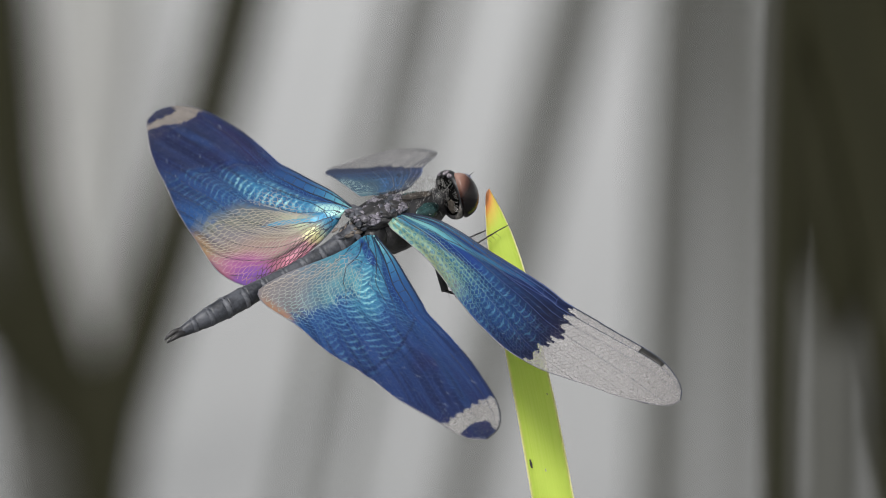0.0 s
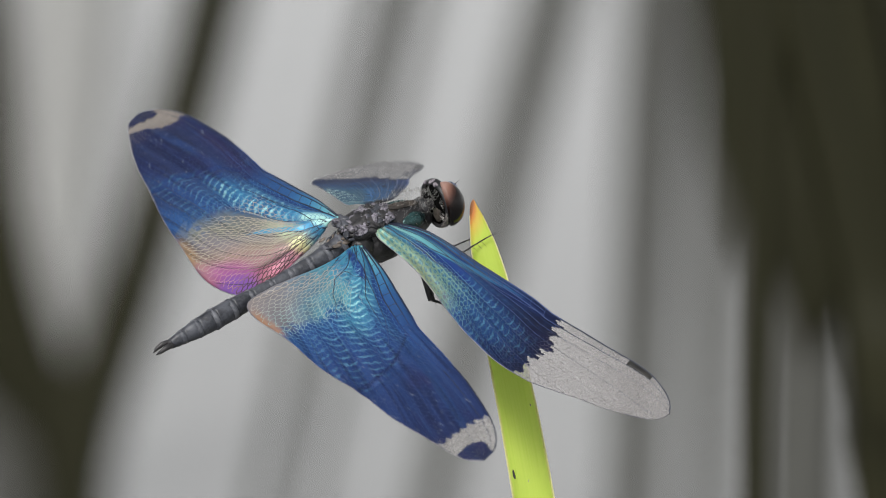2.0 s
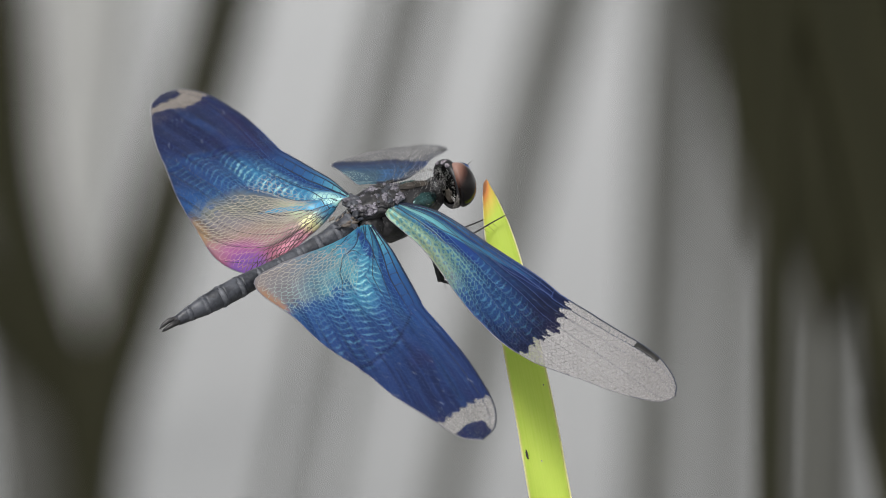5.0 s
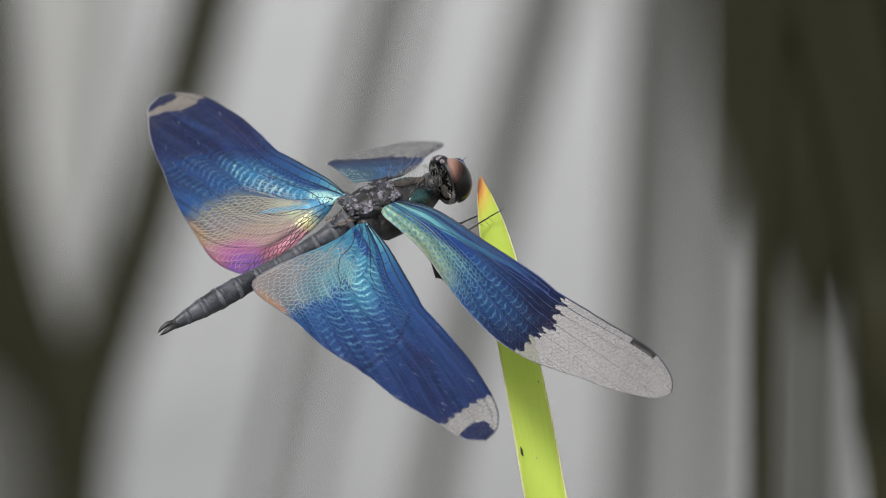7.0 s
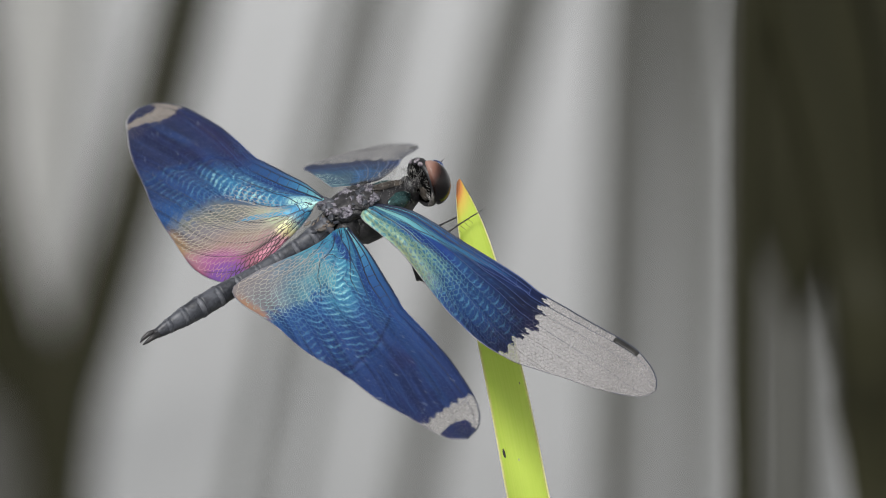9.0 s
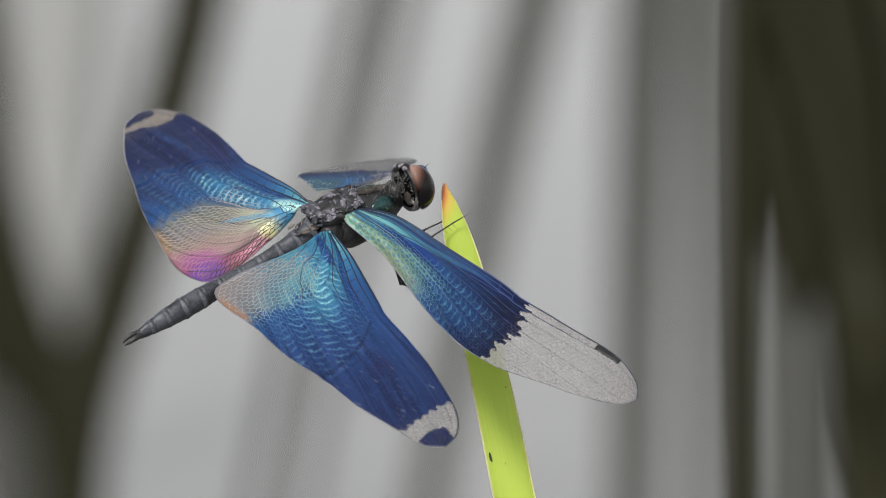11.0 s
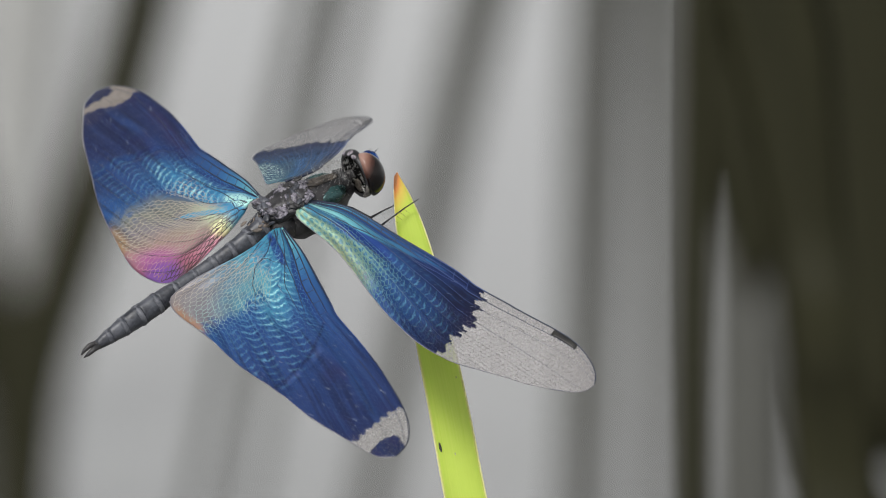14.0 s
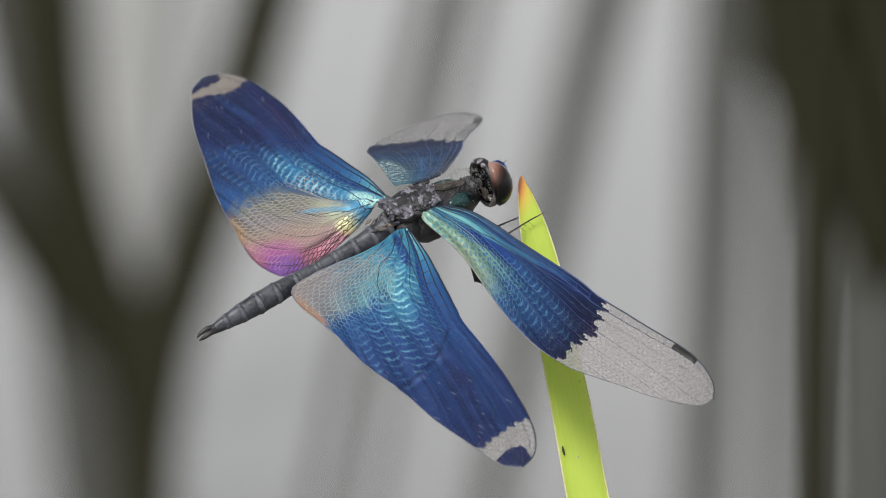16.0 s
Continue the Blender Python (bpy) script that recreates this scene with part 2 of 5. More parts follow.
    if hind and left:
        inner = mul(n.step(add(um, mul(sub(v, 12.0), 0.25)), 14.4, 10.2), n.step(sub(add(v, mul(ragged, 1.6)), add(4.3, mul(mul(u, u), 0.027))), -0.9, 1.4))
        way = add(sub(mul(v, 0.55), mul(u, 0.60)), mul(ragged, 2.2))
        lobe = n.ramp(mul(add(way, 4.0), 1 / 13), [(0.10, (0.13, 0.18, 0.25)), (0.30, (0.25, 0.26, 0.21)), (0.44, (0.28, 0.25, 0.26)), (0.56, (0.40, 0.29, 0.22)), (0.66, (0.48, 0.22, 0.25)), (0.78, (0.43, 0.12, 0.18)), (0.86, (0.30, 0.10, 0.11)), (1.0, (0.22, 0.07, 0.08))])
        lobe = n.mix(mul(n.step(shade, 0.15, 0.9), 0.35), lobe, n.mix(0.50, lobe, (0.10, 0.10, 0.15)))
        lobe = lay(lobe, patch(2.6, 12.9, 2.8, 1.5, 30), (0.44, 0.11, 0.36), 0.75)
        lobe = lay(lobe, patch(0.9, 13.6, 2.6, 1.3, 30), (0.20, 0.07, 0.40), 0.85)
        lobe = lay(lobe, patch(0.5, 4.2, 5.0, 2.0, 15), (0.66, 0.78, 0.48), 0.9)
        lobe = lay(lobe, patch(-1.4, 4.9, 2.2, 1.4, 40), (0.62, 0.56, 0.22), 0.7)
        col = lay(col, inner, lobe, 0.95)
        col = lay(col, patch(3.4, 6.0, 3.6, 0.28, 40, 0.3), (0.05, 0.36, 0.62), 0.85)
        # pale aqua glare at the wing root, painted into the colour
        col = lay(col, patch(1.2, 2.1, 2.6, 0.85, 20, 0.3), (0.50, 0.86, 0.80), 0.95)
        col = lay(col, patch(9.8, 14.9, 2.6, 1.0, -8), (0.42, 0.25, 0.09), 0.65)
    elif hind:
        inner = mul(n.step(add(um, mul(sub(10.0, v), 0.12)), 9.4, 7.0), n.step(add(v, mul(ragged, 2.0)), 4.0, 5.6))
        way = add(sub(v, mul(u, 0.35)), mul(ragged, 4.5))
        lobe = n.ramp(mul(way, 1 / 15), [(0.20, (0.11, 0.42, 0.54)), (0.36, (0.11, 0.32, 0.42)), (0.50, (0.15, 0.26, 0.34)), (0.64, (0.25, 0.25, 0.28)), (0.95, (0.36, 0.30, 0.28))])
        lobe = n.mix(mul(n.step(shade, 0.15, 0.9), 0.4), lobe, n.mix(0.50, lobe, (0.09, 0.09, 0.13)))
        col = lay(col, inner, lobe, 0.95)
        gold = mul(n.step(t, 0.92, 0.985), mul(n.step(u, 10.0, 8.0), n.step(u, 2.0, 4.8)))
        col = lay(col, gold, (0.45, 0.22, 0.10), 0.75)
    elif not left:
        inner = mul(n.step(um, 13.0, 9.2), n.step(add(v, mul(ragged, 1.2)), add(0.5, mul(u, 0.15)), add(1.2, mul(u, 0.17))))
        comb = n.cells(n.vec(add(mul(u, 1.35), mul(cloud_, 0.6)), mul(sub(v, mul(u, 0.35)), 1.75)), "DISTANCE_TO_EDGE").outputs["Distance"]
        body_ = n.ramp(mul(u, 1 / 14), [(0.0, (0.15, 0.36, 0.32)), (0.25, (0.05, 0.21, 0.26)), (0.55, (0.032, 0.16, 0.29)), (1.0, (0.022, 0.11, 0.29))])
        thread_ = n.ramp(mul(u, 1 / 14), [(0.0, (0.30, 0.44, 0.29)), (0.5, (0.23, 0.36, 0.24)), (1.0, (0.09, 0.27, 0.35))])
        tone = n.mix(n.step(comb, 0.30, 0.12), body_, thread_)
        col = lay(col, inner, tone, 0.92)
        gold = mul(n.step(add(t, mul(ragged, 0.2)), 0.66, 0.98), mul(n.step(u, 13.0, 9.5), n.step(u, 2.5, 6.5)))
        col = lay(col, gold, (0.38, 0.36, 0.15), 0.45)
        col = lay(col, patch(7.4, 5.6, 1.3, 0.40, 25), (0.62, 0.33, 0.12), 0.7)
        band = n.ramp(mul(u, 1 / 18), [(0.0, (0.30, 0.62, 0.58)), (0.28, (0.16, 0.50, 0.54)), (0.5, (0.05, 0.26, 0.46)), (1.0, (0.02, 0.10, 0.30))])
        col = lay(col, patch(7.5, -0.10, 10.0, 0.40, 0, 0.25), band, 0.9)
        col = lay(col, patch(8.2, 1.0, 3.6, 0.50, 1, 0.25), (0.009, 0.050, 0.26), 0.95)
    # folds that run out along the fan, their shading put into the colour: darker valleys, lighter crests
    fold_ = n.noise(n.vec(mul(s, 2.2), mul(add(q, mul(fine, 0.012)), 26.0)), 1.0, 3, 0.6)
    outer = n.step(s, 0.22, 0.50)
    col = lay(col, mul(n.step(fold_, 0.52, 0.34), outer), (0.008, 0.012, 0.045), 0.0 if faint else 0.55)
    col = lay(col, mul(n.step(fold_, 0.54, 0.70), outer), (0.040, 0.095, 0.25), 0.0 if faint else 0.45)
    # faint scratches and dust
    dust = n.noise(n.vec(mul(u, 0.8), mul(v, 3.0)), 1.0, 5, 0.7)
    col = lay(col, n.step(dust, 0.58, 0.80), (0.20, 0.26, 0.38), 0.30)
    scratch = n.noise(n.vec(add(mul(u, 0.7), mul(v, 0.4)), add(mul(v, 3.4), mul(u, 1.2))), 1.0, 2)
    col = lay(col, mul(n.step(scratch, 0.66, 0.72), n.step(s, 0.30, 0.5)), (0.36, 0.42, 0.54), 0.10 if faint else 0.45)
    speck = n.noise(flat, 4.0, 2)
    col = lay(col, n.step(speck, 0.74, 0.80), (0.42, 0.46, 0.55), 0.35)
    col = lay(col, n.step(add(fine, 0.5), 0.56, 0.80), (0.012, 0.020, 0.08), 0.30)
    calm = n.node("ShaderNodeHueSaturation")
    calm.inputs["Saturation"].default_value, calm.inputs["Value"].default_value = 0.95, 0.86
    n.put(calm.inputs["Color"], col)
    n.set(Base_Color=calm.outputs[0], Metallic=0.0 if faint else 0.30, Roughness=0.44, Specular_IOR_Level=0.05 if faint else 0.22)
    n.bump(add(mul(fold_, 1.2), add(mul(shade, 0.5), mul(lit, 0.8))), 0.45, 0.00008)
    return n.mat


def clear_material(name, dark, light, veil):
    n = Nodes(name)
    u, v, _ = n.xyz(n.attr("wing"))
    n.set(Base_Color=n.mix(n.noise(n.vec(u, v), 0.8, 3), dark, light), Roughness=0.25)
    see = n.node("ShaderNodeBsdfTransparent")
    mixer = n.node("ShaderNodeMixShader")
    n.put(mixer.inputs[0], n.m("ADD", veil, n.m("MULTIPLY", n.noise(n.vec(u, v), 2.5, 2), 0.18)))
    n.tree.links.new(see.outputs[0], mixer.inputs[1])
    n.tree.links.new(n.bsdf.outputs[0], mixer.inputs[2])
    n.tree.links.new(mixer.outputs[0], n.out.inputs[0])
    return n.mat


def vein_material(name, hind, left):
    """Veins: black in the clear part, tinted like the membrane elsewhere."""
    n = Nodes(name)
    u, v, _ = n.xyz(n.attr("wing"))
    s, t, _ = n.xyz(n.attr("fan"))
    dark = (0.10, 0.10, 0.10) if left and not hind else (0.17, 0.16, 0.155)
    near, far = ((0.06, 0.22, 0.42), (0.018, 0.045, 0.15)) if hind else ((0.030, 0.12, 0.28), (0.011, 0.024, 0.085))
    blue = n.mix(n.step(s, 0.30, 0.55), near, far)
    if hind:
        lobe = n.m("MULTIPLY", n.step(u, 13.0 if left else 10.5, 10.0 if left else 8.0), n.step(v, 3.0, 5.0))
        col = n.mix(lobe, blue, n.mix(n.step(n.m("ADD", u, n.m("MULTIPLY", v, -0.1)), 0.8, -1.2), n.mix(n.m("MULTIPLY", n.step(v, 9.5, 12.5), n.step(u, 7.5, 4.0)), (0.46, 0.41, 0.33), (0.52, 0.26, 0.34)), (0.060, 0.022, 0.024)) if left else n.mix(n.step(u, 2.0, 7.0), (0.50, 0.45, 0.39), (0.34, 0.48, 0.46)))
        col = n.mix(n.step(u, 32.0, 33.0), col, dark)
    else:
        col = n.mix(n.step(u, 22.0, 23.2), blue, dark)
        col = n.mix(n.m("MULTIPLY", n.step(u, 17.0, 10.0), n.step(t, 0.40, 0.56)), col, (0.03, 0.09, 0.14) if left else (0.16, 0.32, 0.28))
    col = n.mix(n.step(s, 0.10, 0.03), col, (0.02, 0.04, 0.09))
    n.set(Base_Color=n.mix(n.m("MULTIPLY", n.noise(n.vec(u, v), 1.2), 0.35), col, (0.02, 0.03, 0.06)), Roughness=0.45)
    return n.mat


def long_vein_material():
    n = Nodes("long_vein")
    u, v, _ = n.xyz(n.attr("wing"))
    s = n.xyz(n.attr("fan"))[0]
    root = n.mix(n.noise(n.vec(u, v), 0.8), (0.010, 0.016, 0.045), (0.025, 0.032, 0.06))
    n.set(Base_Color=n.mix(n.m("MULTIPLY", n.step(s, 0.28, 0.42), n.step(u, 23.5, 22.0)), root, (0.013, 0.040, 0.16)), Roughness=0.4)
    return n.mat


def eye_material(side):
    n = Nodes("compound_eye_left" if side > 0 else "compound_eye_right")
    at = n.coords()
    z = n.xyz(at)[2]
    facets = n.node("ShaderNodeTexVoronoi")
    facets.inputs["Scale"].default_value = 14000.0
    n.put(facets.inputs["Vector"], at)
    x, y, _ = n.xyz(at)
    lean = n.m("ADD", n.m("MULTIPLY", y, -0.08 * side), n.m("ADD", n.m("MULTIPLY", x, -0.55), n.m("MULTIPLY", z, 0.52)))
    brow = n.m("ADD", n.m("ADD", 0.40, n.m("MULTIPLY", lean, 510.0)), n.m("MULTIPLY", n.m("SUBTRACT", n.noise(at, 700.0), 0.5), 0.20))
    col = n.ramp(brow, [(0.12, (0.006, 0.005, 0.005)), (0.38, (0.014, 0.008, 0.007)), (0.55, (0.070, 0.032, 0.025)), (0.74, (0.21, 0.108, 0.082)), (0.95, (0.33, 0.20, 0.165))])
    col = n.mix(n.step(x, 0.0009, 0.0018), col, (0.010, 0.008, 0.008))
    n.set(Base_Color=col, Roughness=0.2, Coat_Weight=0.1, Specular_IOR_Level=0.3)
    n.bump(facets.outputs["Distance"], 0.12, 0.00002)
    return n.mat


WATER = water_material()
PERCH = perch_material()
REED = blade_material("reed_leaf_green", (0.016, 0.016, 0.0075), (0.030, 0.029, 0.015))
# grey that imitates dark leaves blurred into the bright water
REED_GREYED = blade_material("reed_leaf_blur_grey", (0.075, 0.075, 0.068), (0.105, 0.105, 0.096))
# pale grey for a blade that only shades the background
REED_SHADING = blade_material("background_shading_blade", (0.34, 0.34, 0.33), (0.42, 0.42, 0.41))
REED_YOUNG = blade_material("reed_leaf_olive", (0.034, 0.034, 0.016), (0.060, 0.058, 0.034))
CLEAR = clear_material("clear_membrane", (0.35, 0.335, 0.335), (0.50, 0.48, 0.48), 0.36)
CLEAR_BROWN = clear_material("brownish_membrane", (0.22, 0.19, 0.17), (0.34, 0.305, 0.28), 0.62)
CLEAR_GREY = clear_material("milky_membrane", (0.28, 0.27, 0.27), (0.42, 0.41, 0.40), 0.42)
LONG_VEIN = long_vein_material()
EYES = {side: eye_material(side) for side in (1, -1)}
CHITIN = mottled("black_chitin", (0.010, 0.010, 0.012), (0.045, 0.043, 0.045), 500, 0.42, relief=0.5, depth=0.0003)
CHITIN_GREY = mottled("pruinose_chitin", (0.025, 0.024, 0.032), (0.31, 0.29, 0.34), 800, 0.34, relief=0.5, depth=0.0003)
CHITIN_BACK = mottled("abdomen_chitin", (0.018, 0.020, 0.027), (0.085, 0.090, 0.108), 420, 0.42, relief=0.35, depth=0.0002)
RING = mottled("abdomen_ring", (0.055, 0.06, 0.075), (0.15, 0.155, 0.175), 500, 0.5)
# dark chitin with its teal highlight put into the colour
TEAL = mottled("teal_sheen_chitin", (0.008, 0.013, 0.014), (0.040, 0.105, 0.105), 260, 0.26, metal=0.4)
TAN = mottled("tan_hairy_chitin", (0.05, 0.042, 0.036), (0.20, 0.165, 0.14), 600, 0.6)
TAN_DARK = mottled("brown_downy_chitin", (0.022, 0.019, 0.017), (0.10, 0.083, 0.068), 700, 0.7)
BLUE_FACE = mottled("metallic_blue_face", (0.008, 0.020, 0.12), (0.02, 0.09, 0.34), 700, 0.22, metal=0.6)
PALE = mottled("pale_membrane", (0.36, 0.36, 0.37), (0.62, 0.62, 0.62), 900, 0.5)
HAIR = mottled("grey_hair", (0.34, 0.33, 0.32), (0.60, 0.59, 0.57), 900, 0.6)
MARGIN = mottled("pale_leaf_margin", (0.78, 0.76, 0.30), (0.88, 0.86, 0.45), 300, 0.45)
MATT = mottled("matt_black", (0.002, 0.002, 0.002), (0.006, 0.006, 0.006), 900, 0.9, Specular_IOR_Level=0.05)
LILAC = mottled("lilac_gloss_chitin", (0.10, 0.09, 0.11), (0.52, 0.46, 0.50), 600, 0.25)
DUSTY = mottled("dusty_grey_chitin", (0.07, 0.065, 0.06), (0.42, 0.39, 0.37), 1100, 0.6, relief=0.6)
RIM = mottled("pale_wing_edge", (0.13, 0.13, 0.17), (0.32, 0.30, 0.31), 500, 0.45)
STIGMA = mottled("dark_wing_cell", (0.018, 0.018, 0.018), (0.045, 0.045, 0.040), 600, 0.4)


# ---- building helpers ----
def put_mesh(name, verts, faces, material, parent=None, label="", smooth=True, attrs=None):
    me = bpy.data.meshes.new(name)
    me.from_pydata([tuple(p) for p in verts], [], faces)
    me.materials.append(material)
    if smooth:
        me.polygons.foreach_set("use_smooth", [True] * len(me.polygons))
    for key, values in (attrs or {}).items():
        a = me.attributes.new(key, "FLOAT_VECTOR", "POINT")
        a.data.foreach_set("vector", np.asarray(values, dtype=np.float32).ravel())
    me.update()
    ob = new(name, me)
    ob.parent = parent
    if label:
        tagged(ob, label)
    return ob


def part(name, bm, material, parent=None, label="", smooth=True):
    me = bpy.data.meshes.new(name)
    bm.to_mesh(me)
    bm.free()
    me.materials.append(material)
    if smooth:
        me.polygons.foreach_set("use_smooth", [True] * len(me.polygons))
    ob = new(name, me)
    ob.parent = parent
    if label:
        tagged(ob, label)
    return ob


def lump(center, radii, turn=(0, 0, 0), rough=0.0, seed=0, detail=3, squash=None):
    """A rounded, uneven body in millimetres."""
    bm = bmesh.new()
    bmesh.ops.create_icosphere(bm, subdivisions=detail, radius=1.0)
    m = pose(*[c * MM for c in center], *turn) @ Matrix.Diagonal((radii[0] * MM, radii[1] * MM, radii[2] * MM, 1))
    for vert in bm.verts:
        p = vert.co.copy()
        if squash:
            p = Vector(squash(p))
        k = 1 + rough * noise.noise(p * 2.3 + Vector((seed * 3.1, seed, 0))) + 0.4 * rough * noise.noise(p * 6 + Vector((0, seed, 5)))
        vert.co = m @ (p * k)
    return bm


def tube_mesh(points, radii, sides=8, wobble=0.0):
    """A tapered round tube through points (metres), closed at both ends."""
    pts = [Vector(p) for p in points]
    verts, faces = [], []
    ref = Vector((0.31, 0.17, 0.93))
    for i, p in enumerate(pts):
        d = (pts[min(i + 1, len(pts) - 1)] - pts[max(i - 1, 0)]).normalized()
        a = d.cross(ref).normalized()
        b = d.cross(a)
        for k in range(sides):
            g = 2 * math.pi * k / sides
            r = radii[i] * (1 + wobble * noise.noise(p * 900 + Vector((k, i, 0))))
            verts.append(p + (a * math.cos(g) + b * math.sin(g)) * r)
    for i in range(len(pts) - 1):
        for k in range(sides):
            q = (k + 1) % sides
            faces.append((i * sides + k, i * sides + q, (i + 1) * sides + q, (i + 1) * sides + k))
    faces.append(tuple(range(sides))[::-1])
    faces.append(tuple((len(pts) - 1) * sides + k for k in range(sides)))
    return verts, faces


def tube(name, points, radii, material, parent, label="", sides=8, wobble=0.0):
    v, f = tube_mesh(points, radii, sides, wobble)
    return put_mesh(name, v, f, material, parent, label)


def smooth_line(points, count):
    """A smooth line through points: count places, evenly by its length."""
    p = np.array(points, float)
    ext = np.vstack([2 * p[0] - p[1], p, 2 * p[-1] - p[-2]])
    dense = []
    for i in range(len(p) - 1):
        a, b, c, d = ext[i:i + 4]
        for k in np.linspace(0, 1, 24, endpoint=False):
            dense.append(0.5 * (2 * b + (c - a) * k + (2 * a - 5 * b + 4 * c - d) * k * k + (3 * b - a - 3 * c + d) * k ** 3))
    dense.append(p[-1])
    dense = np.array(dense)
    run = np.concatenate([[0], np.cumsum(np.linalg.norm(np.diff(dense, axis=0), axis=1))])
    want = np.linspace(0, run[-1], count)
    return np.column_stack([np.interp(want, run, dense[:, i]) for i in range(dense.shape[1])])


VIEW = pose(0, 0, 0.95, 82, 0, 0)          # axes of the first line of sight: x across, y up, z back


def seen_from(x, y, depth):
    return VIEW @ Vector((x, y, -depth))


# ---- pond ----
bm = bmesh.new()
bmesh.ops.create_grid(bm, x_segments=24, y_segments=24, size=600)
water = part("water", bm, WATER)
tagged(water, "still grey pond water under an overcast sky", "water", kind="structure")


# ---- reed leaves standing in the pond behind ----
def strap_leaf(name, line, widths, across, material, thick=0.16, segments=40):
    """A strap leaf along line (world points, base first), lens-shaped in section, with a keel."""
    line = smooth_line([(*p, w) for p, w in zip(line, widths)], segments)
    line, widths = line[:, :3], line[:, 3]
    base = Vector(line[0])
    ring = [(-1, 0), (-0.6, 0.55), (-0.12, 0.8), (0, 1), (0.12, 0.8), (0.6, 0.55), (1, 0), (0.6, -0.5), (0, -0.75), (-0.6, -0.5)]
    verts, faces, marks = [], [], []
    run = 0.0
    for i in range(segments):
        p = Vector(line[i])
        d = (Vector(line[min(i + 1, segments - 1)]) - Vector(line[max(i - 1, 0)])).normalized()
        a = (Vector(across) - d * d.dot(Vector(across))).normalized()
        b = d.cross(a)
        run += (p - Vector(line[max(i - 1, 0)])).length
        for u, w in ring:
            verts.append(p - base + a * (u * widths[i] / 2) + b * (w * widths[i] * thick))
            marks.append((u, run, 0))
    k = len(ring)
    for i in range(segments - 1):
        for j in range(k):
            q = (j + 1) % k
            faces.append((i * k + j, i * k + q, (i + 1) * k + q, (i + 1) * k + j))
    faces += [tuple(range(k))[::-1], tuple((segments - 1) * k + j for j in range(k))]
    ob = put_mesh(name, verts, faces, material, attrs={"blade": marks})
    ob.location = base
    return ob


def reed(depth, width, line, material, label):
    pts = [seen_from(x, y, depth) for x, y in line][::-1]
    low, high = pts[0], pts[-1]
    d_low, d_high = pts[0] - pts[1], pts[-1] - pts[-2]
    foot = low + d_low * ((low.z + 0.01) / -d_low.z)
    top = high + d_high.normalized() * 0.45
    count = len(pts)
    wide = list(width)[::-1] if isinstance(width, list) else [width] * count
    ob = strap_leaf("reed_leaf", [foot, (foot + low) / 2, *pts, (high + top) / 2, top], [wide[0] * 1.15, wide[0], *wide, wide[-1] * 0.75, wide[-1] * 0.1], (1, 0, 0), material)
    return tagged(ob, label, "reed leaf", "reed leaves in the pond")


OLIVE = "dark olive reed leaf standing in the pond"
GREYED = "thin grey-green reed leaf far out in the pond, toned for blur and shading"
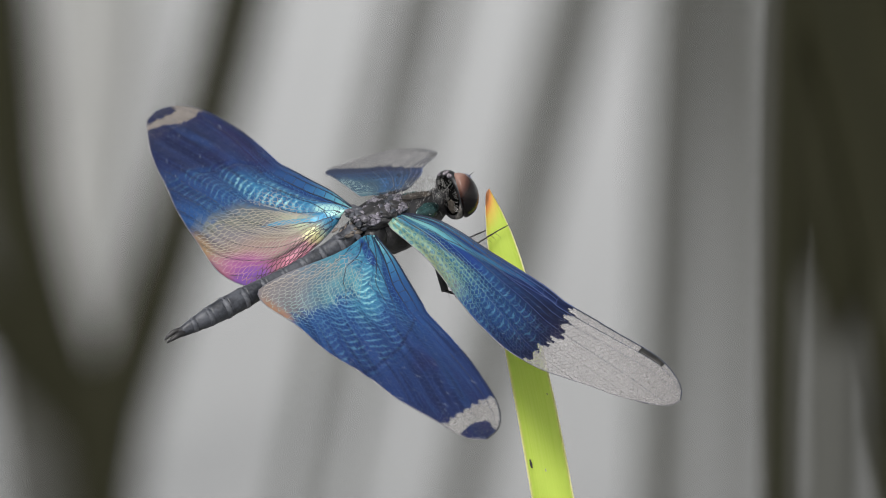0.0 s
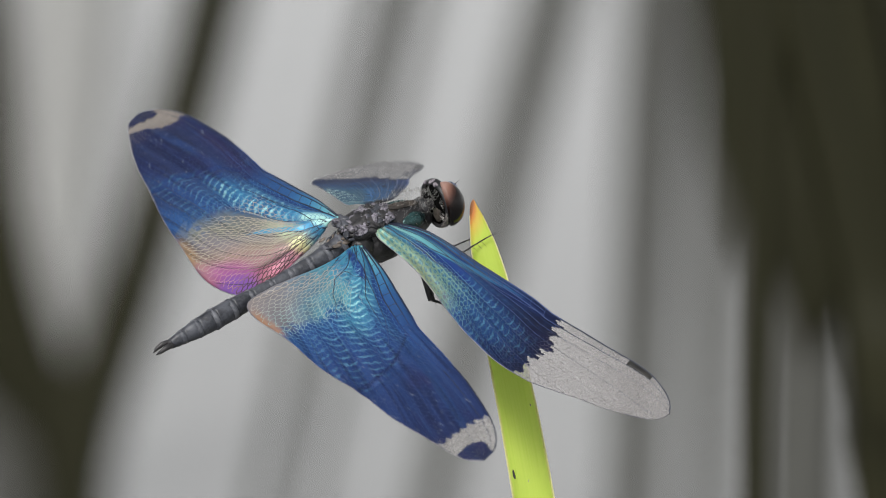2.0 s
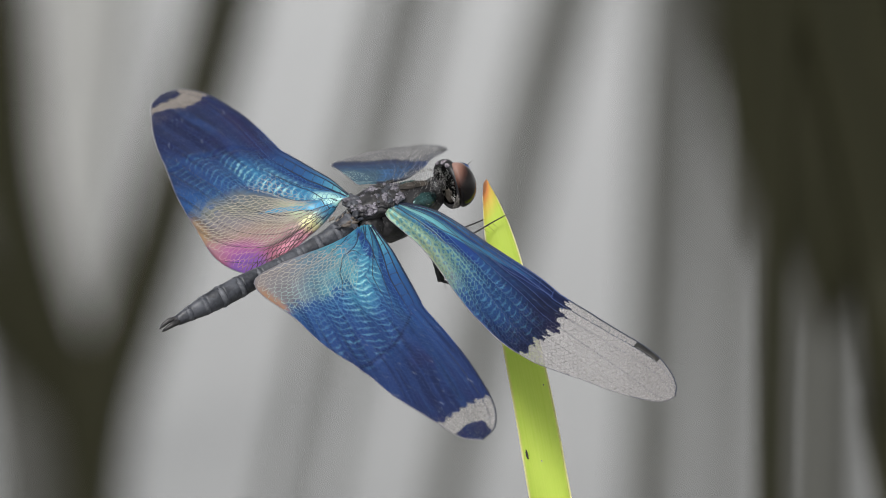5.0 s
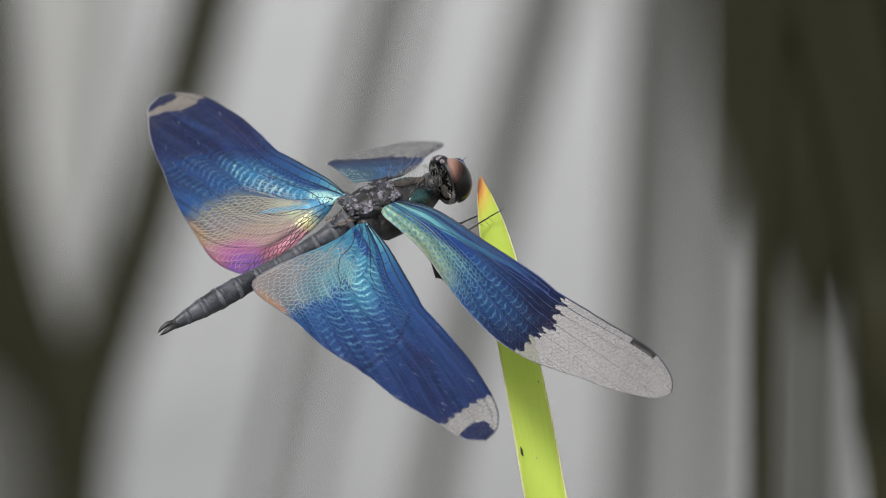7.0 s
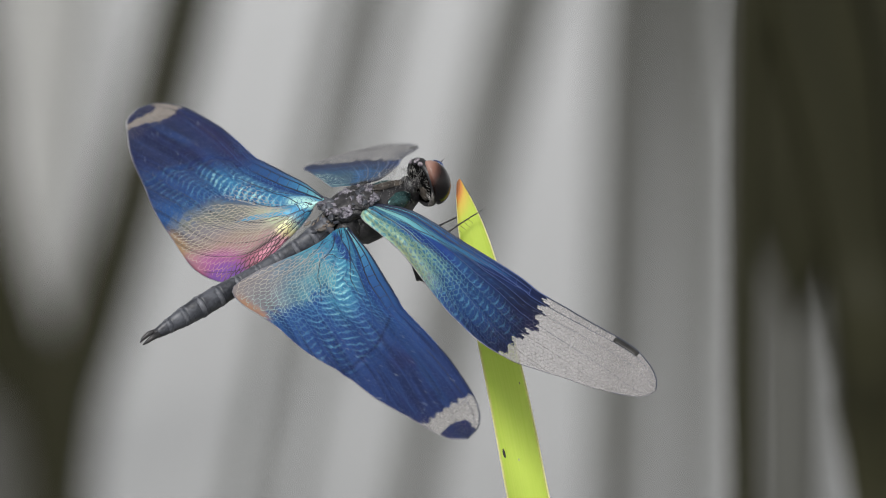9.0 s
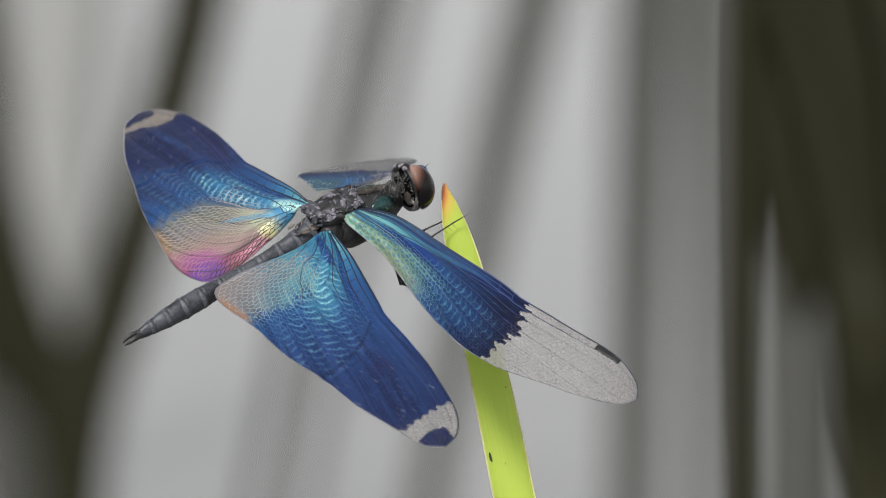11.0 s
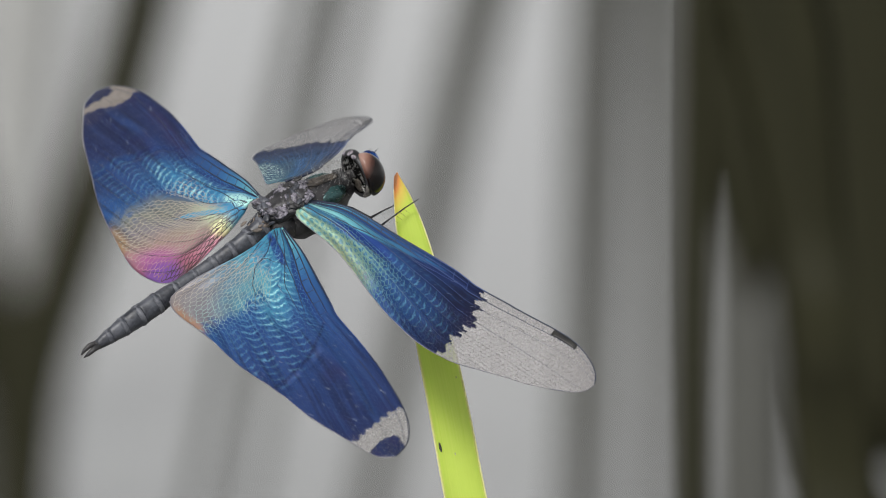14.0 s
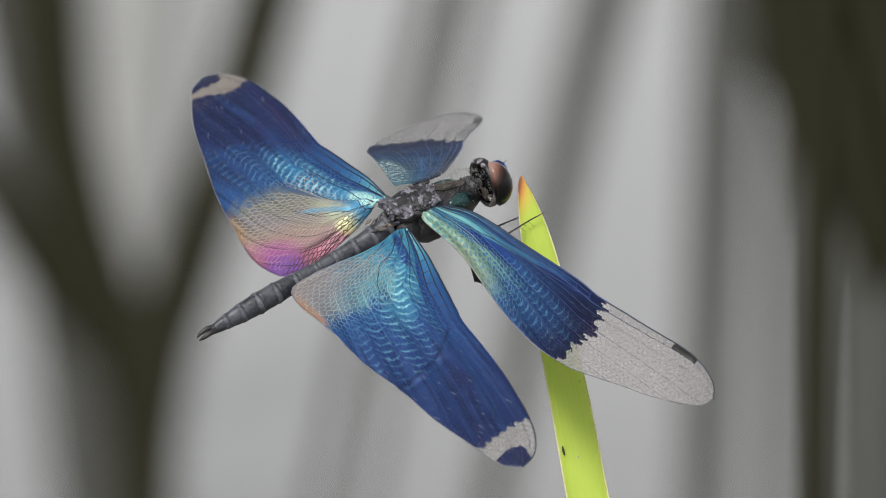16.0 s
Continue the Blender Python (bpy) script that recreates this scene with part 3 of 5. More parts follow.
for depth, width, line, material in [
    (4.0, [0.0305, 0.0305, 0.0305, 0.031, 0.0316, 0.0316, 0.0326, 0.0326, 0.031, 0.0299], [(-0.0952, 0.134), (-0.1053, 0.0939), (-0.115, 0.0591), (-0.1289, 0.011), (-0.1374, -0.0158), (-0.1465, -0.0425), (-0.1551, -0.0666), (-0.161, -0.0906), (-0.1636, -0.1174), (-0.1647, -0.1388)], REED),
    (4.2, [0.0393, 0.0393, 0.0387, 0.0376, 0.0365, 0.0348, 0.0331, 0.0309, 0.0292, 0.0275], [(-0.224, 0.1407), (-0.2218, 0.1098), (-0.2193, 0.0817), (-0.2151, 0.0396), (-0.2089, 0.0059), (-0.1993, -0.0278), (-0.1887, -0.0559), (-0.1786, -0.0839), (-0.1746, -0.1092), (-0.1735, -0.1457)], REED),
    (4.4, [0.0235, 0.0265, 0.0279, 0.0265, 0.0206, 0.0176], [(-0.2806, 0.0385), (-0.2512, -0.0115), (-0.2276, -0.0468), (-0.2085, -0.0703), (-0.1938, -0.0938), (-0.1865, -0.1526)], REED),
    (1.45, [0.0058, 0.0056, 0.0048, 0.0047, 0.0047], [(0.0615, 0.0486), (0.0605, 0.0283), (0.0594, 0.0021), (0.0587, -0.0251), (0.0583, -0.0503)], REED),
    (1.45, [0.0194, 0.0132, 0.0128, 0.0134, 0.0138], [(0.0694, 0.0486), (0.0752, 0.0234), (0.0787, -0.0008), (0.083, -0.0426), (0.0839, -0.0503)], REED),
    # leaf added to grey the lower left of the background
    (5.0, 0.0384, [(-0.2988, 0.1675), (-0.2754, 0.0471), (-0.2570, -0.0531), (-0.2420, -0.1735)], REED_GREYED),
    (4.4, [0.0329, 0.0318, 0.0247], [(0.1247, 0.1474), (0.1194, 0.0415), (0.11, -0.1526)], REED_GREYED),
    (4.6, [0.0301, 0.0271, 0.0191], [(0.0756, 0.1541), (0.0464, 0.0434), (0.0003, -0.1596)], REED_GREYED),
    (4.5, [0.0162, 0.0144, 0.0096], [(-0.0187, 0.1507), (-0.0499, 0.0274), (-0.0920, -0.1561)], REED_GREYED),
    (5.0, [0.0154, 0.0134, 0.0094], [(0.0027, 0.1675), (-0.0301, 0.0304), (-0.0729, -0.1735)], REED_GREYED),
    (5.2, [0.0348, 0.0313, 0.0209], [(0.1856, 0.1741), (0.1821, 0.0143), (0.1741, -0.1804)], REED_GREYED),
    # leaf added to dim the bright gap between the dark leaves at right
    (2.5, [0.0267, 0.0259, 0.0234], [(0.116, 0.0837), (0.1153, 0.0069), (0.114, -0.0867)], REED_GREYED),
    # wide blade added in place of the soft grey shading at upper left
    (5.6, [0.0711, 0.0636, 0.0561, 0.0449], [(-0.2298, 0.1875), (-0.2373, 0.0715), (-0.2486, -0.0445), (-0.271, -0.1943)], REED_SHADING),
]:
    reed(depth, width, line, material, OLIVE if material is REED else GREYED)

# broad leaves that arch over and hang their tips down
for depth, line, widths in (
    (2.0, ((0.1305, -0.0694), (0.1305, 0.059), (0.1278, 0.0924), (0.1198, 0.1098), (0.1051, 0.0991), (0.0977, 0.067), (0.0968, 0.0389), (0.096, 0.0229), (0.0953, 0.0095), (0.0947, -0.0012), (0.094, -0.0119), (0.0934, -0.0239)),
     [0.012, 0.012, 0.012, 0.0134, 0.0174, 0.0241, 0.0314, 0.0321, 0.0307, 0.0274, 0.0214, 0.012, 0.0011]),
    (1.9, ((0.1532, -0.0659), (0.1532, 0.056), (0.1519, 0.0941), (0.1392, 0.117), (0.124, 0.1043), (0.1161, 0.0687), (0.1151, 0.0497), (0.1151, 0.0243), (0.1156, -0.0075), (0.1161, -0.0583)),
     [0.0114, 0.0114, 0.0114, 0.0127, 0.0165, 0.0292, 0.0356, 0.0343, 0.0305, 0.0241, 0.0076])):
    arch = [seen_from(x, y, depth) for x, y in line]
    foot = Vector((arch[0].x + 0.004, arch[0].y, -0.01))
    tagged(strap_leaf("reed_leaf", [foot, *arch], widths, (1, 0, 0), REED, segments=60, thick=0.06), "broad dark reed leaf bent over with its tip hanging", "reed leaf", "reed leaves in the pond")

# a narrow leaf that the wind moves to and fro, and a short one with its tip in view
swaying = reed(3.0, [0.0341, 0.0331, 0.0301, 0.0237, 0.016, 0.011, 0.009, 0.009], [(0.1067, 0.1045), (0.1067, 0.0764), (0.1071, 0.0523), (0.1095, 0.0303), (0.1151, 0.0102), (0.1203, -0.0118), (0.1223, -0.0359), (0.1235, -0.1041)], REED, "olive reed leaf swaying in the wind")
SWAY_FOOT = swaying.location.copy()
short = [seen_from(x, y, 4.4) for x, y in ((0.1106, -0.1526), (0.1159, -0.0468), (0.12, 0.0179), (0.1235, 0.0665))]
tagged(strap_leaf("reed_leaf", [Vector((short[0].x - 0.02, short[0].y, -0.01)), *short], [0.009, 0.009, 0.009, 0.008, 0.001], (1, 0, 0), REED_YOUNG), "short olive reed leaf ending in a point", "reed leaf", "reed leaves in the pond")
SWAY_ROWS = [(0.0, 3.08), (0.5, 0.84), (1.0, 0.21), (1.5, 0.98), (2.0, 0.7), (3.0, 0.07), (3.5, 0.0), (4.0, 0.28), (5.0, 0.49), (7.5, 0.98), (8.0, 1.68), (8.5, 2.52), (11.0, 3.08), (12.0, 0.84), (12.5, 0.7), (13.0, 1.68), (14.0, 3.08), (14.5, 3.08), (15.0, 0.5), (15.5, 0.14), (16.0, 0.14)]


# ---- the leaf that the dragonfly sits on ----
# height, middle and half width in millimetres, tip first
BLADE = [(6.75, 7.08, 0.05), (6.44, 7.06, 0.25), (5.94, 7.14, 0.42), (5.06, 7.38, 0.69), (3.5, 7.78, 1.03), (1.31, 8.31, 1.44), (-2.12, 9.09, 1.78), (-6.19, 9.91, 1.97), (-10.12, 10.66, 2.03), (-18.69, 12.38, 2.19), (-27.56, 13.95, 2.28), (-60, 19.6, 2.6), (-150, 33, 3.3), (-350, 55, 4.2), (-600, 70, 5.0), (-850, 76, 5.2)]


def perch_leaf():
    top = smooth_line(BLADE[:11], 70)
    low = smooth_line(BLADE[10:], 50)[1:]
    rows = [r for r in np.vstack([top, low])]
    ring = [(-1, 0), (-0.93, 0.10), (-0.6, 0.13), (-0.25, 0.14), (0, 0.18), (0.25, 0.14), (0.6, 0.13), (0.93, 0.10), (1, 0), (0.93, -0.08), (0.5, -0.13), (0, -0.16), (-0.5, -0.13), (-0.93, -0.08)]
    foot = None
    verts, faces, marks = [], [], []
    for h, mid, half in rows:
        bend = -0.0000009 * (h - 6.75) ** 2 * 18
        for u, w in ring:
            fold = 0.22 * half * (1 - u * u) ** 1.0
            p = seen_from((mid + u * half) * MM, h * MM, 0.935 + 0.005) + VIEW.to_3x3() @ Vector((0, 0, (w * min(1, half) * 1.0 + fold - 0.2 * half) * MM))
            verts.append(p)
            marks.append((u, (6.75 - h) * MM, 0))
        if verts[-1].z < -0.01:
            break
    n, k = len(verts) // len(ring), len(ring)
    base = Vector(verts[-1])
    for i in range(n - 1):
        for j in range(k):
            q = (j + 1) % k
            faces.append((i * k + j, (i + 1) * k + j, (i + 1) * k + q, i * k + q))
    faces += [tuple(range(k)), tuple((n - 1) * k + j for j in range(k))[::-1]]
    ob = put_mesh("leaf_blade", [v - base for v in verts], faces, PERCH, attrs={"blade": marks})
    ob.location = base
    tagged(ob, "upright yellow-green strap leaf with a scorched orange tip", "leaf")
    for side in (0, 8):
        edge = [verts[i * k + side] - base for i in range(4, n, 1 if n < 60 else 2)]
        reach = len(edge)
        tube("margin", edge, [0.10 * MM * min(1, 0.35 + i / 12) for i in range(reach)], MARGIN, ob, "pale yellow margin", 6)
    # a small brown bite in the margin and two pale specks
    for x, y, r, long, mat in ((11.55, -23.85, 0.14, 0.55, STIGMA), (13.2, -24.6, 0.05, 0.18, PALE), (13.4, -16.1, 0.045, 0.13, CHITIN_GREY)):
        spot = lump((0, 0, 0), (r, long, 0.05), rough=0.25, seed=x, detail=2)
        mark = part("blemish", spot, mat, ob)
        mark.matrix_local = Matrix.Translation(-base) @ Matrix.Translation(seen_from(x * MM, y * MM, 0.9398)) @ VIEW.to_3x3().to_4x4() @ pose(0, 0, 0, 0, 0, 12)
    return ob


perch_leaf()

# ---- dragonfly: x forward, y to its left, z up, in millimetres ----
fly = new("dragonfly")
tagged(fly, "small dark dragonfly with iridescent blue wings perched on the leaf", "dragonfly")


def mm(*p):
    return Vector(p) * MM


def build_thorax():
    def shape(p):
        return p.x, p.y * (1 - 0.12 * p.x), p.z * (1 - 0.18 * p.x * p.x) + 0.08 * p.x
    body = part("thorax", lump((2.6, 0, -3.9), (5.6, 2.7, 3.0), (0, 8, 0), 0.10, 1, 4, shape), CHITIN, fly, "black bristly thorax")
    body.location = mm(0.9, 0, 0.75)
    for side in (1, -1):
        part("side_plate", lump((5.1, side * 1.56, -2.75), (1.9, 0.75, 1.0), (side * 22, 14, side * -10), 0.08, 3 + side, 3), TEAL, body, "dark side plate with a teal sheen in its colour")
        part("side_plate", lump((1.6, side * 1.55, -3.9), (2.4, 1.2, 2.2), (0, 8, 0), 0.12, 8 + side, 3), CHITIN, body)
        part("side_plate", lump((-1.5, side * 1.2, -3.2), (1.9, 1.2, 1.7), (0, 0, 0), 0.15, 11 + side, 3), CHITIN, body)
    part("back_ridge", lump((4.8, 0.1, -1.50), (2.1, 0.7, 0.42), (0, 17, 0), 0.45, 5, 4), TAN_DARK, body, "tan hairy ridge")
    part("collar", lump((7.4, 0, -3.1), (0.8, 1.35, 1.25), (0, 12, 0), 0.15, 6, 3), CHITIN, body)
    part("neck", lump((8.2, -0.05, -3.1), (1.0, 0.6, 0.65), (0, 0, 0), 0.1, 7, 3), CHITIN, body)
    # knobbly wing hinge plates between the wing roots
    rnd = random.Random(4)
    part("back_plate", lump((0.1, 0, -1.15), (3.3, 2.2, 1.1), (0, 0, 0), 0.22, 21, 4), CHITIN, body)
    for i in range(125):
        x, y = rnd.uniform(-3.0, 2.9), rnd.uniform(-1.95, 1.95)
        size = rnd.uniform(0.26, 0.62)
        z = -0.30 - 0.03 * x * x - 0.10 * y * y + rnd.uniform(-0.18, 0.14)
        part("hinge_plate", lump((x, y, z), (size * 1.25, size * rnd.uniform(0.45, 0.8), size * 0.48), (rnd.uniform(-20, 20), rnd.uniform(-20, 20), rnd.uniform(0, 180)), 0.38, i, 3), rnd.choice((CHITIN_GREY, CHITIN_GREY, CHITIN_GREY, CHITIN_BACK, CHITIN_BACK, CHITIN)), body)
    for i in range(14):
        side = 1 if i % 2 else -1
        part("hinge_plate", lump((rnd.uniform(-5.2, -3.0), side * rnd.uniform(0.35, 1.25), rnd.uniform(-1.75, -1.2)), (rnd.uniform(0.3, 0.6), rnd.uniform(0.12, 0.25), rnd.uniform(0.1, 0.25)), (rnd.uniform(-30, 30), rnd.uniform(-30, 10), side * rnd.uniform(0, 40)), 0.3, 70 + i, 2), rnd.choice((TAN, TAN, CHITIN_BACK)), body, "tan hinge plate")
    # hairs
    verts, faces = [], []
    for i in range(420):
        a = rnd.uniform(0, 2 * math.pi)
        x = rnd.uniform(-2.5, 8.6)
        if rnd.random() < 0.45:
            x = rnd.uniform(6.0, 9.0)
        up = rnd.uniform(-0.5, 1.0)
        rad = 2.7 * math.sqrt(max(0.1, 1 - ((x - 2.2) / 6.6) ** 2))
        root = Vector((x, math.cos(a) * rad * 0.9, -3.0 + 0.10 * (x - 2) + abs(math.sin(a)) * rad * 1.05 * (1 if up > -0.2 else -1)))
        out_ = (root - Vector((x, 0, -3.0))).normalized() + Vector((rnd.uniform(-0.4, 0.4), rnd.uniform(-0.3, 0.3), rnd.uniform(-0.2, 0.4)))
        tip = root + out_.normalized() * rnd.uniform(0.3, 0.85)
        side_ = out_.cross(Vector((1, 0.2, 0))).normalized() * 0.022
        k = len(verts)
        verts += [(root + side_) * MM, (root - side_) * MM, (root + side_.cross(out_.normalized())) * MM, tip * MM]
        faces += [(k, k + 1, k + 3), (k + 1, k + 2, k + 3), (k + 2, k, k + 3)]
    for i in range(130):        # a pale tuft between the wings and the head
        root = Vector((rnd.uniform(4.2, 8.4), rnd.gauss(0, 0.75), 0))
        root.z = -1.35 - 0.26 * (root.x - 4.8) - 0.25 * root.y * root.y
        out_ = Vector((rnd.uniform(-0.2, 0.5), root.y * 0.4 + rnd.uniform(-0.3, 0.3), 1))
        tip = root + out_.normalized() * rnd.uniform(0.35, 0.95)
        side_ = out_.cross(Vector((1, 0.2, 0))).normalized() * 0.018
        k = len(verts)
        verts += [(root + side_) * MM, (root - side_) * MM, (root + side_.cross(out_.normalized())) * MM, tip * MM]
        faces += [(k, k + 1, k + 3), (k + 1, k + 2, k + 3), (k + 2, k, k + 3)]
    ob = put_mesh("hair", verts, faces, HAIR, body, "short pale grey hairs", smooth=False)
    tagged(ob, kind="stuff")


def bowl(name, rings, squash, material, parent, label=""):
    """A dished face turned backwards: rings of (share of the radius, depth in millimetres)."""
    sides, verts, faces = 48, [], []
    for share, x in rings:
        for k in range(sides):
            a = 2 * math.pi * k / sides
            bump = 1 + 0.015 * noise.noise(Vector((math.cos(a) * 3, math.sin(a) * 3, share * 5)))
            verts.append(mm(x * bump, squash[0] * share * math.cos(a), squash[1] * share * math.sin(a) + 0.1))
    for i in range(len(rings) - 1):
        for k in range(sides):
            j = (k + 1) % sides
            faces.append((i * sides + k, i * sides + j, (i + 1) * sides + j, (i + 1) * sides + k))
    faces += [tuple(range(sides))[::-1], tuple((len(rings) - 1) * sides + k for k in range(sides))]
    return put_mesh(name, verts, faces, material, parent, label)


def build_head():
    """The head in its own space: x forward, y left, z up, about its middle."""
    size = (2.70, 2.85)
    skull = bowl("head", [(0.80, 0.7), (0.95, 0.55), (1.0, 0.2), (0.99, -0.15), (0.96, -0.36), (0.91, -0.45), (0.85, -0.40), (0.80, -0.30)], size, CHITIN, fly, "dark head with huge brown eyes")
    bowl("hollow", [(0.81, -0.31), (0.66, -0.10), (0.45, 0.06), (0.25, 0.12), (0.06, 0.15)], size, MATT, skull, "black hollow at the back of the head")
    back_flat = lambda p: (p.x if p.x > 0 else p.x * 0.30, p.y, p.z)
    for side in (1, -1):
        eye = part("eye", lump((0, 0, 0), (2.05, 1.85, 2.58), (0, 0, 0), 0.0, 1, 4, back_flat), EYES[side], skull, "glossy eye, reddish brown above and black below")
        eye.matrix_local = pose(0.42 * MM, side * 1.36 * MM, -0.15 * MM, side * -8, 0, side * 14)
        tube("antenna", [mm(2.3, side * 0.6, 1.4), mm(2.7, side * 0.75, 1.7), mm(2.95, side * 0.82, 1.8), mm(3.15, side * 0.9, 1.88)], [0.07 * MM, 0.04 * MM, 0.02 * MM, 0.01 * MM], CHITIN, skull)
        part("pale_patch", lump((-0.22, side * 0.60, 2.66), (0.40, 0.46, 0.20), (0, -25, 0), 0.15, 10 + side, 3), LILAC, skull, "shiny lilac-grey patch behind the eyes")
    # a dusty, pale margin between the eye and the hollow
    rim = []
    for i in range(29):
        a = math.radians(-105 + 150 * i / 28)
        rim.append(mm(-0.30, -size[0] * 0.92 * math.cos(a), size[1] * 0.92 * math.sin(a) + 0.1))
    tube("eye_rim", rim, [(0.06 + 0.20 * math.sin(math.pi * min(1.0, i / 18)) ** 2 * (i < 18)) * MM for i in range(29)], DUSTY, skull, "dusty pale grey rim behind the eye", 8, 0.8)
    part("neck_pad", lump((-0.15, -0.15, -1.15), (0.40, 0.95, 0.9), (0, 0, 0), 0.35, 15, 4), TAN_DARK, skull, "grey downy pad at the neck")
    part("pale_patch", lump((-0.35, -1.45, 2.28), (0.26, 0.45, 0.30), (0, -20, 0), 0.15, 14, 3), LILAC, skull, "shiny lilac-grey patch behind the eyes")
    part("occiput", lump((0.15, 0, 2.45), (0.55, 0.6, 0.35), (0, -20, 0), 0.1, 3, 3), CHITIN, skull)
    part("forehead", lump((2.05, 0, 0.85), (0.95, 1.15, 1.15), (0, 0, 0), 0.06, 4, 4), BLUE_FACE, skull, "metallic blue forehead")
    part("forehead_knob", lump((1.85, 0, 1.62), (0.50, 0.55, 0.42), (0, 0, 0), 0.06, 6, 3), BLUE_FACE, skull, "metallic blue forehead knob")
    part("face", lump((2.05, 0, -0.75), (0.80, 1.2, 1.05), (0, 0, 0), 0.08, 5, 3), CHITIN, skull)
    part("lip", lump((1.4, 0, -1.75), (0.6, 1.0, 0.5), (0, 0, 0), 0.08, 9, 3), CHITIN, skull)
    rnd = random.Random(8)
    verts, faces = [], []
    for i in range(64):
        a = math.pi + rnd.uniform(-0.9, 1.1)
        root = Vector((-0.50, size[0] * 0.84 * math.cos(a), size[1] * 0.84 * math.sin(a) + 0.1))
        aim = Vector((-0.15 + rnd.uniform(-0.3, 0.2), -math.cos(a), -math.sin(a) + rnd.uniform(-0.35, 0.15))).normalized()
        long = rnd.uniform(0.4, 0.85)
        if i % 6 == 0:
            root, aim, long = Vector((2.2, rnd.uniform(-0.8, 0.8), rnd.uniform(-1.0, 0.9))), Vector((1, rnd.uniform(-0.5, 0.5), rnd.uniform(-0.3, 0.8))).normalized(), 0.6
        wide = aim.cross(Vector((0.3, 0.3, 1))).normalized() * 0.016
        k = len(verts)
        tip = root + aim * long
        verts += [(root + wide) * MM, (root - wide) * MM, (root + wide.cross(aim)) * MM, tip * MM]
        faces += [(k, k + 1, k + 3), (k + 1, k + 2, k + 3), (k + 2, k, k + 3)]
    tagged(put_mesh("hair", verts, faces, HAIR, skull, "pale bristles round the head", smooth=False), kind="stuff")
    return skull


def build_abdomen():
    line = [(-2.2, -1.9), (-5, -2.2), (-9, -2.45), (-13, -2.6), (-17, -2.8), (-20.5, -2.95), (-23.5, -3.1), (-25.6, -3.25)]
    pts = smooth_line(line, 60)
    size = lambda x: np.interp(-x, [2, 4, 6, 9, 12, 14.5, 17, 19.5, 22, 24.5, 25.6], [1.5, 1.35, 1.12, 0.95, 0.90, 1.02, 1.22, 1.26, 1.08, 0.72, 0.5])
    core = tube("abdomen", [mm(x, 0, z) for x, z in pts], [size(x) * 0.93 * MM for x, z in pts], CHITIN, fly, "slate-grey banded abdomen", 20)
    cuts = [-2.3, -4.3, -6.7, -9.2, -11.8, -14.4, -17.0, -19.4, -21.6, -23.6, -25.4]
    for a, b in zip(cuts[:-1], cuts[1:]):
        xs = np.linspace(a, b + 0.05, 9)
        zs = np.interp(-xs, -pts[:, 0], pts[:, 1])
        verts, faces = [], []
        sides = 22
        for i, (x, z) in enumerate(zip(xs, zs)):
            k = i / 8
            r = size(x) * (0.95 + 0.06 * math.sin(math.pi * min(1, k * 1.05)) + 0.05 * (k > 0.86))
            for j in range(sides):
                g = 2 * math.pi * j / sides
                w = 1 + 0.035 * noise.noise(Vector((x * 2, math.cos(g) * 2, math.sin(g) * 2)))
                keel = 1.06 if j in (5, 6) else 1.0
                verts.append(mm(x, math.cos(g) * r * w * 0.95, z + math.sin(g) * r * w * keel))
        for i in range(8):
            for j in range(sides):
                q = (j + 1) % sides
                faces.append((i * sides + j, i * sides + q, (i + 1) * sides + q, (i + 1) * sides + j))
        faces += [tuple(range(sides))[::-1], tuple(8 * sides + j for j in range(sides))]
        seg = put_mesh("segment", verts, faces, CHITIN_BACK, core)
        z0 = np.interp(-(a - 0.02), -pts[:, 0], pts[:, 1])
        z1 = np.interp(-(a - 0.30), -pts[:, 0], pts[:, 1])
        tube("ring", [mm(a + 0.05, 0, z0), mm(a - 0.22, 0, z0), mm(a - 0.50, 0, z1)], [size(a) * 1.0 * MM, size(a - 0.2) * 1.035 * MM, size(a - 0.5) * 0.99 * MM], RING, core, "paler grey ring", 20, 0.02)
    for side in (1, -1):
        tube("tail_hook", [mm(-25.2, side * 0.25, -3.15), mm(-26.1, side * 0.42, -3.05), mm(-26.9, side * 0.40, -3.25), mm(-27.4, side * 0.26, -3.45)], [0.34 * MM, 0.30 * MM, 0.22 * MM, 0.06 * MM], CHITIN, core, "", 8)
    tube("tail_plate", [mm(-25.2, 0, -3.5), mm(-26.2, 0, -3.6), mm(-26.8, 0, -3.5)], [0.3 * MM, 0.2 * MM, 0.06 * MM], CHITIN, core)


def build_leg(points, spines, hair_len=0.9, knee_size=0.22):
    """Upper leg, shin and foot through points: root, knee, ankle, toe."""
    root, knee, ankle, toe = [mm(*p) for p in points]
    bend = (root + knee) / 2 + mm(0, 0, 0.25)
    leg = tube("leg", [root, bend, knee], [0.42 * MM, 0.36 * MM + knee_size * 0.2 * MM, knee_size * MM], CHITIN, fly, "thin black spiny leg", 8)
    tube("shin", [knee, (knee + ankle) / 2 + mm(0, 0, 0.06), ankle], [min(0.17, knee_size) * MM, 0.10 * MM, 0.075 * MM], CHITIN, leg)
    tube("foot", [ankle, (ankle + toe) / 2, toe], [0.075 * MM, 0.07 * MM, 0.04 * MM], CHITIN, leg)
    way = (ankle - knee).normalized()
    off = way.cross(Vector((0.2, -0.5, 0.8))).normalized()
    for i in range(spines):
        p = knee.lerp(ankle, (i + 0.5) / spines)
        tube("spine", [p, p + (off + way * 0.3) * hair_len * MM], [0.03 * MM, 0.008 * MM], CHITIN, leg, "", 4)


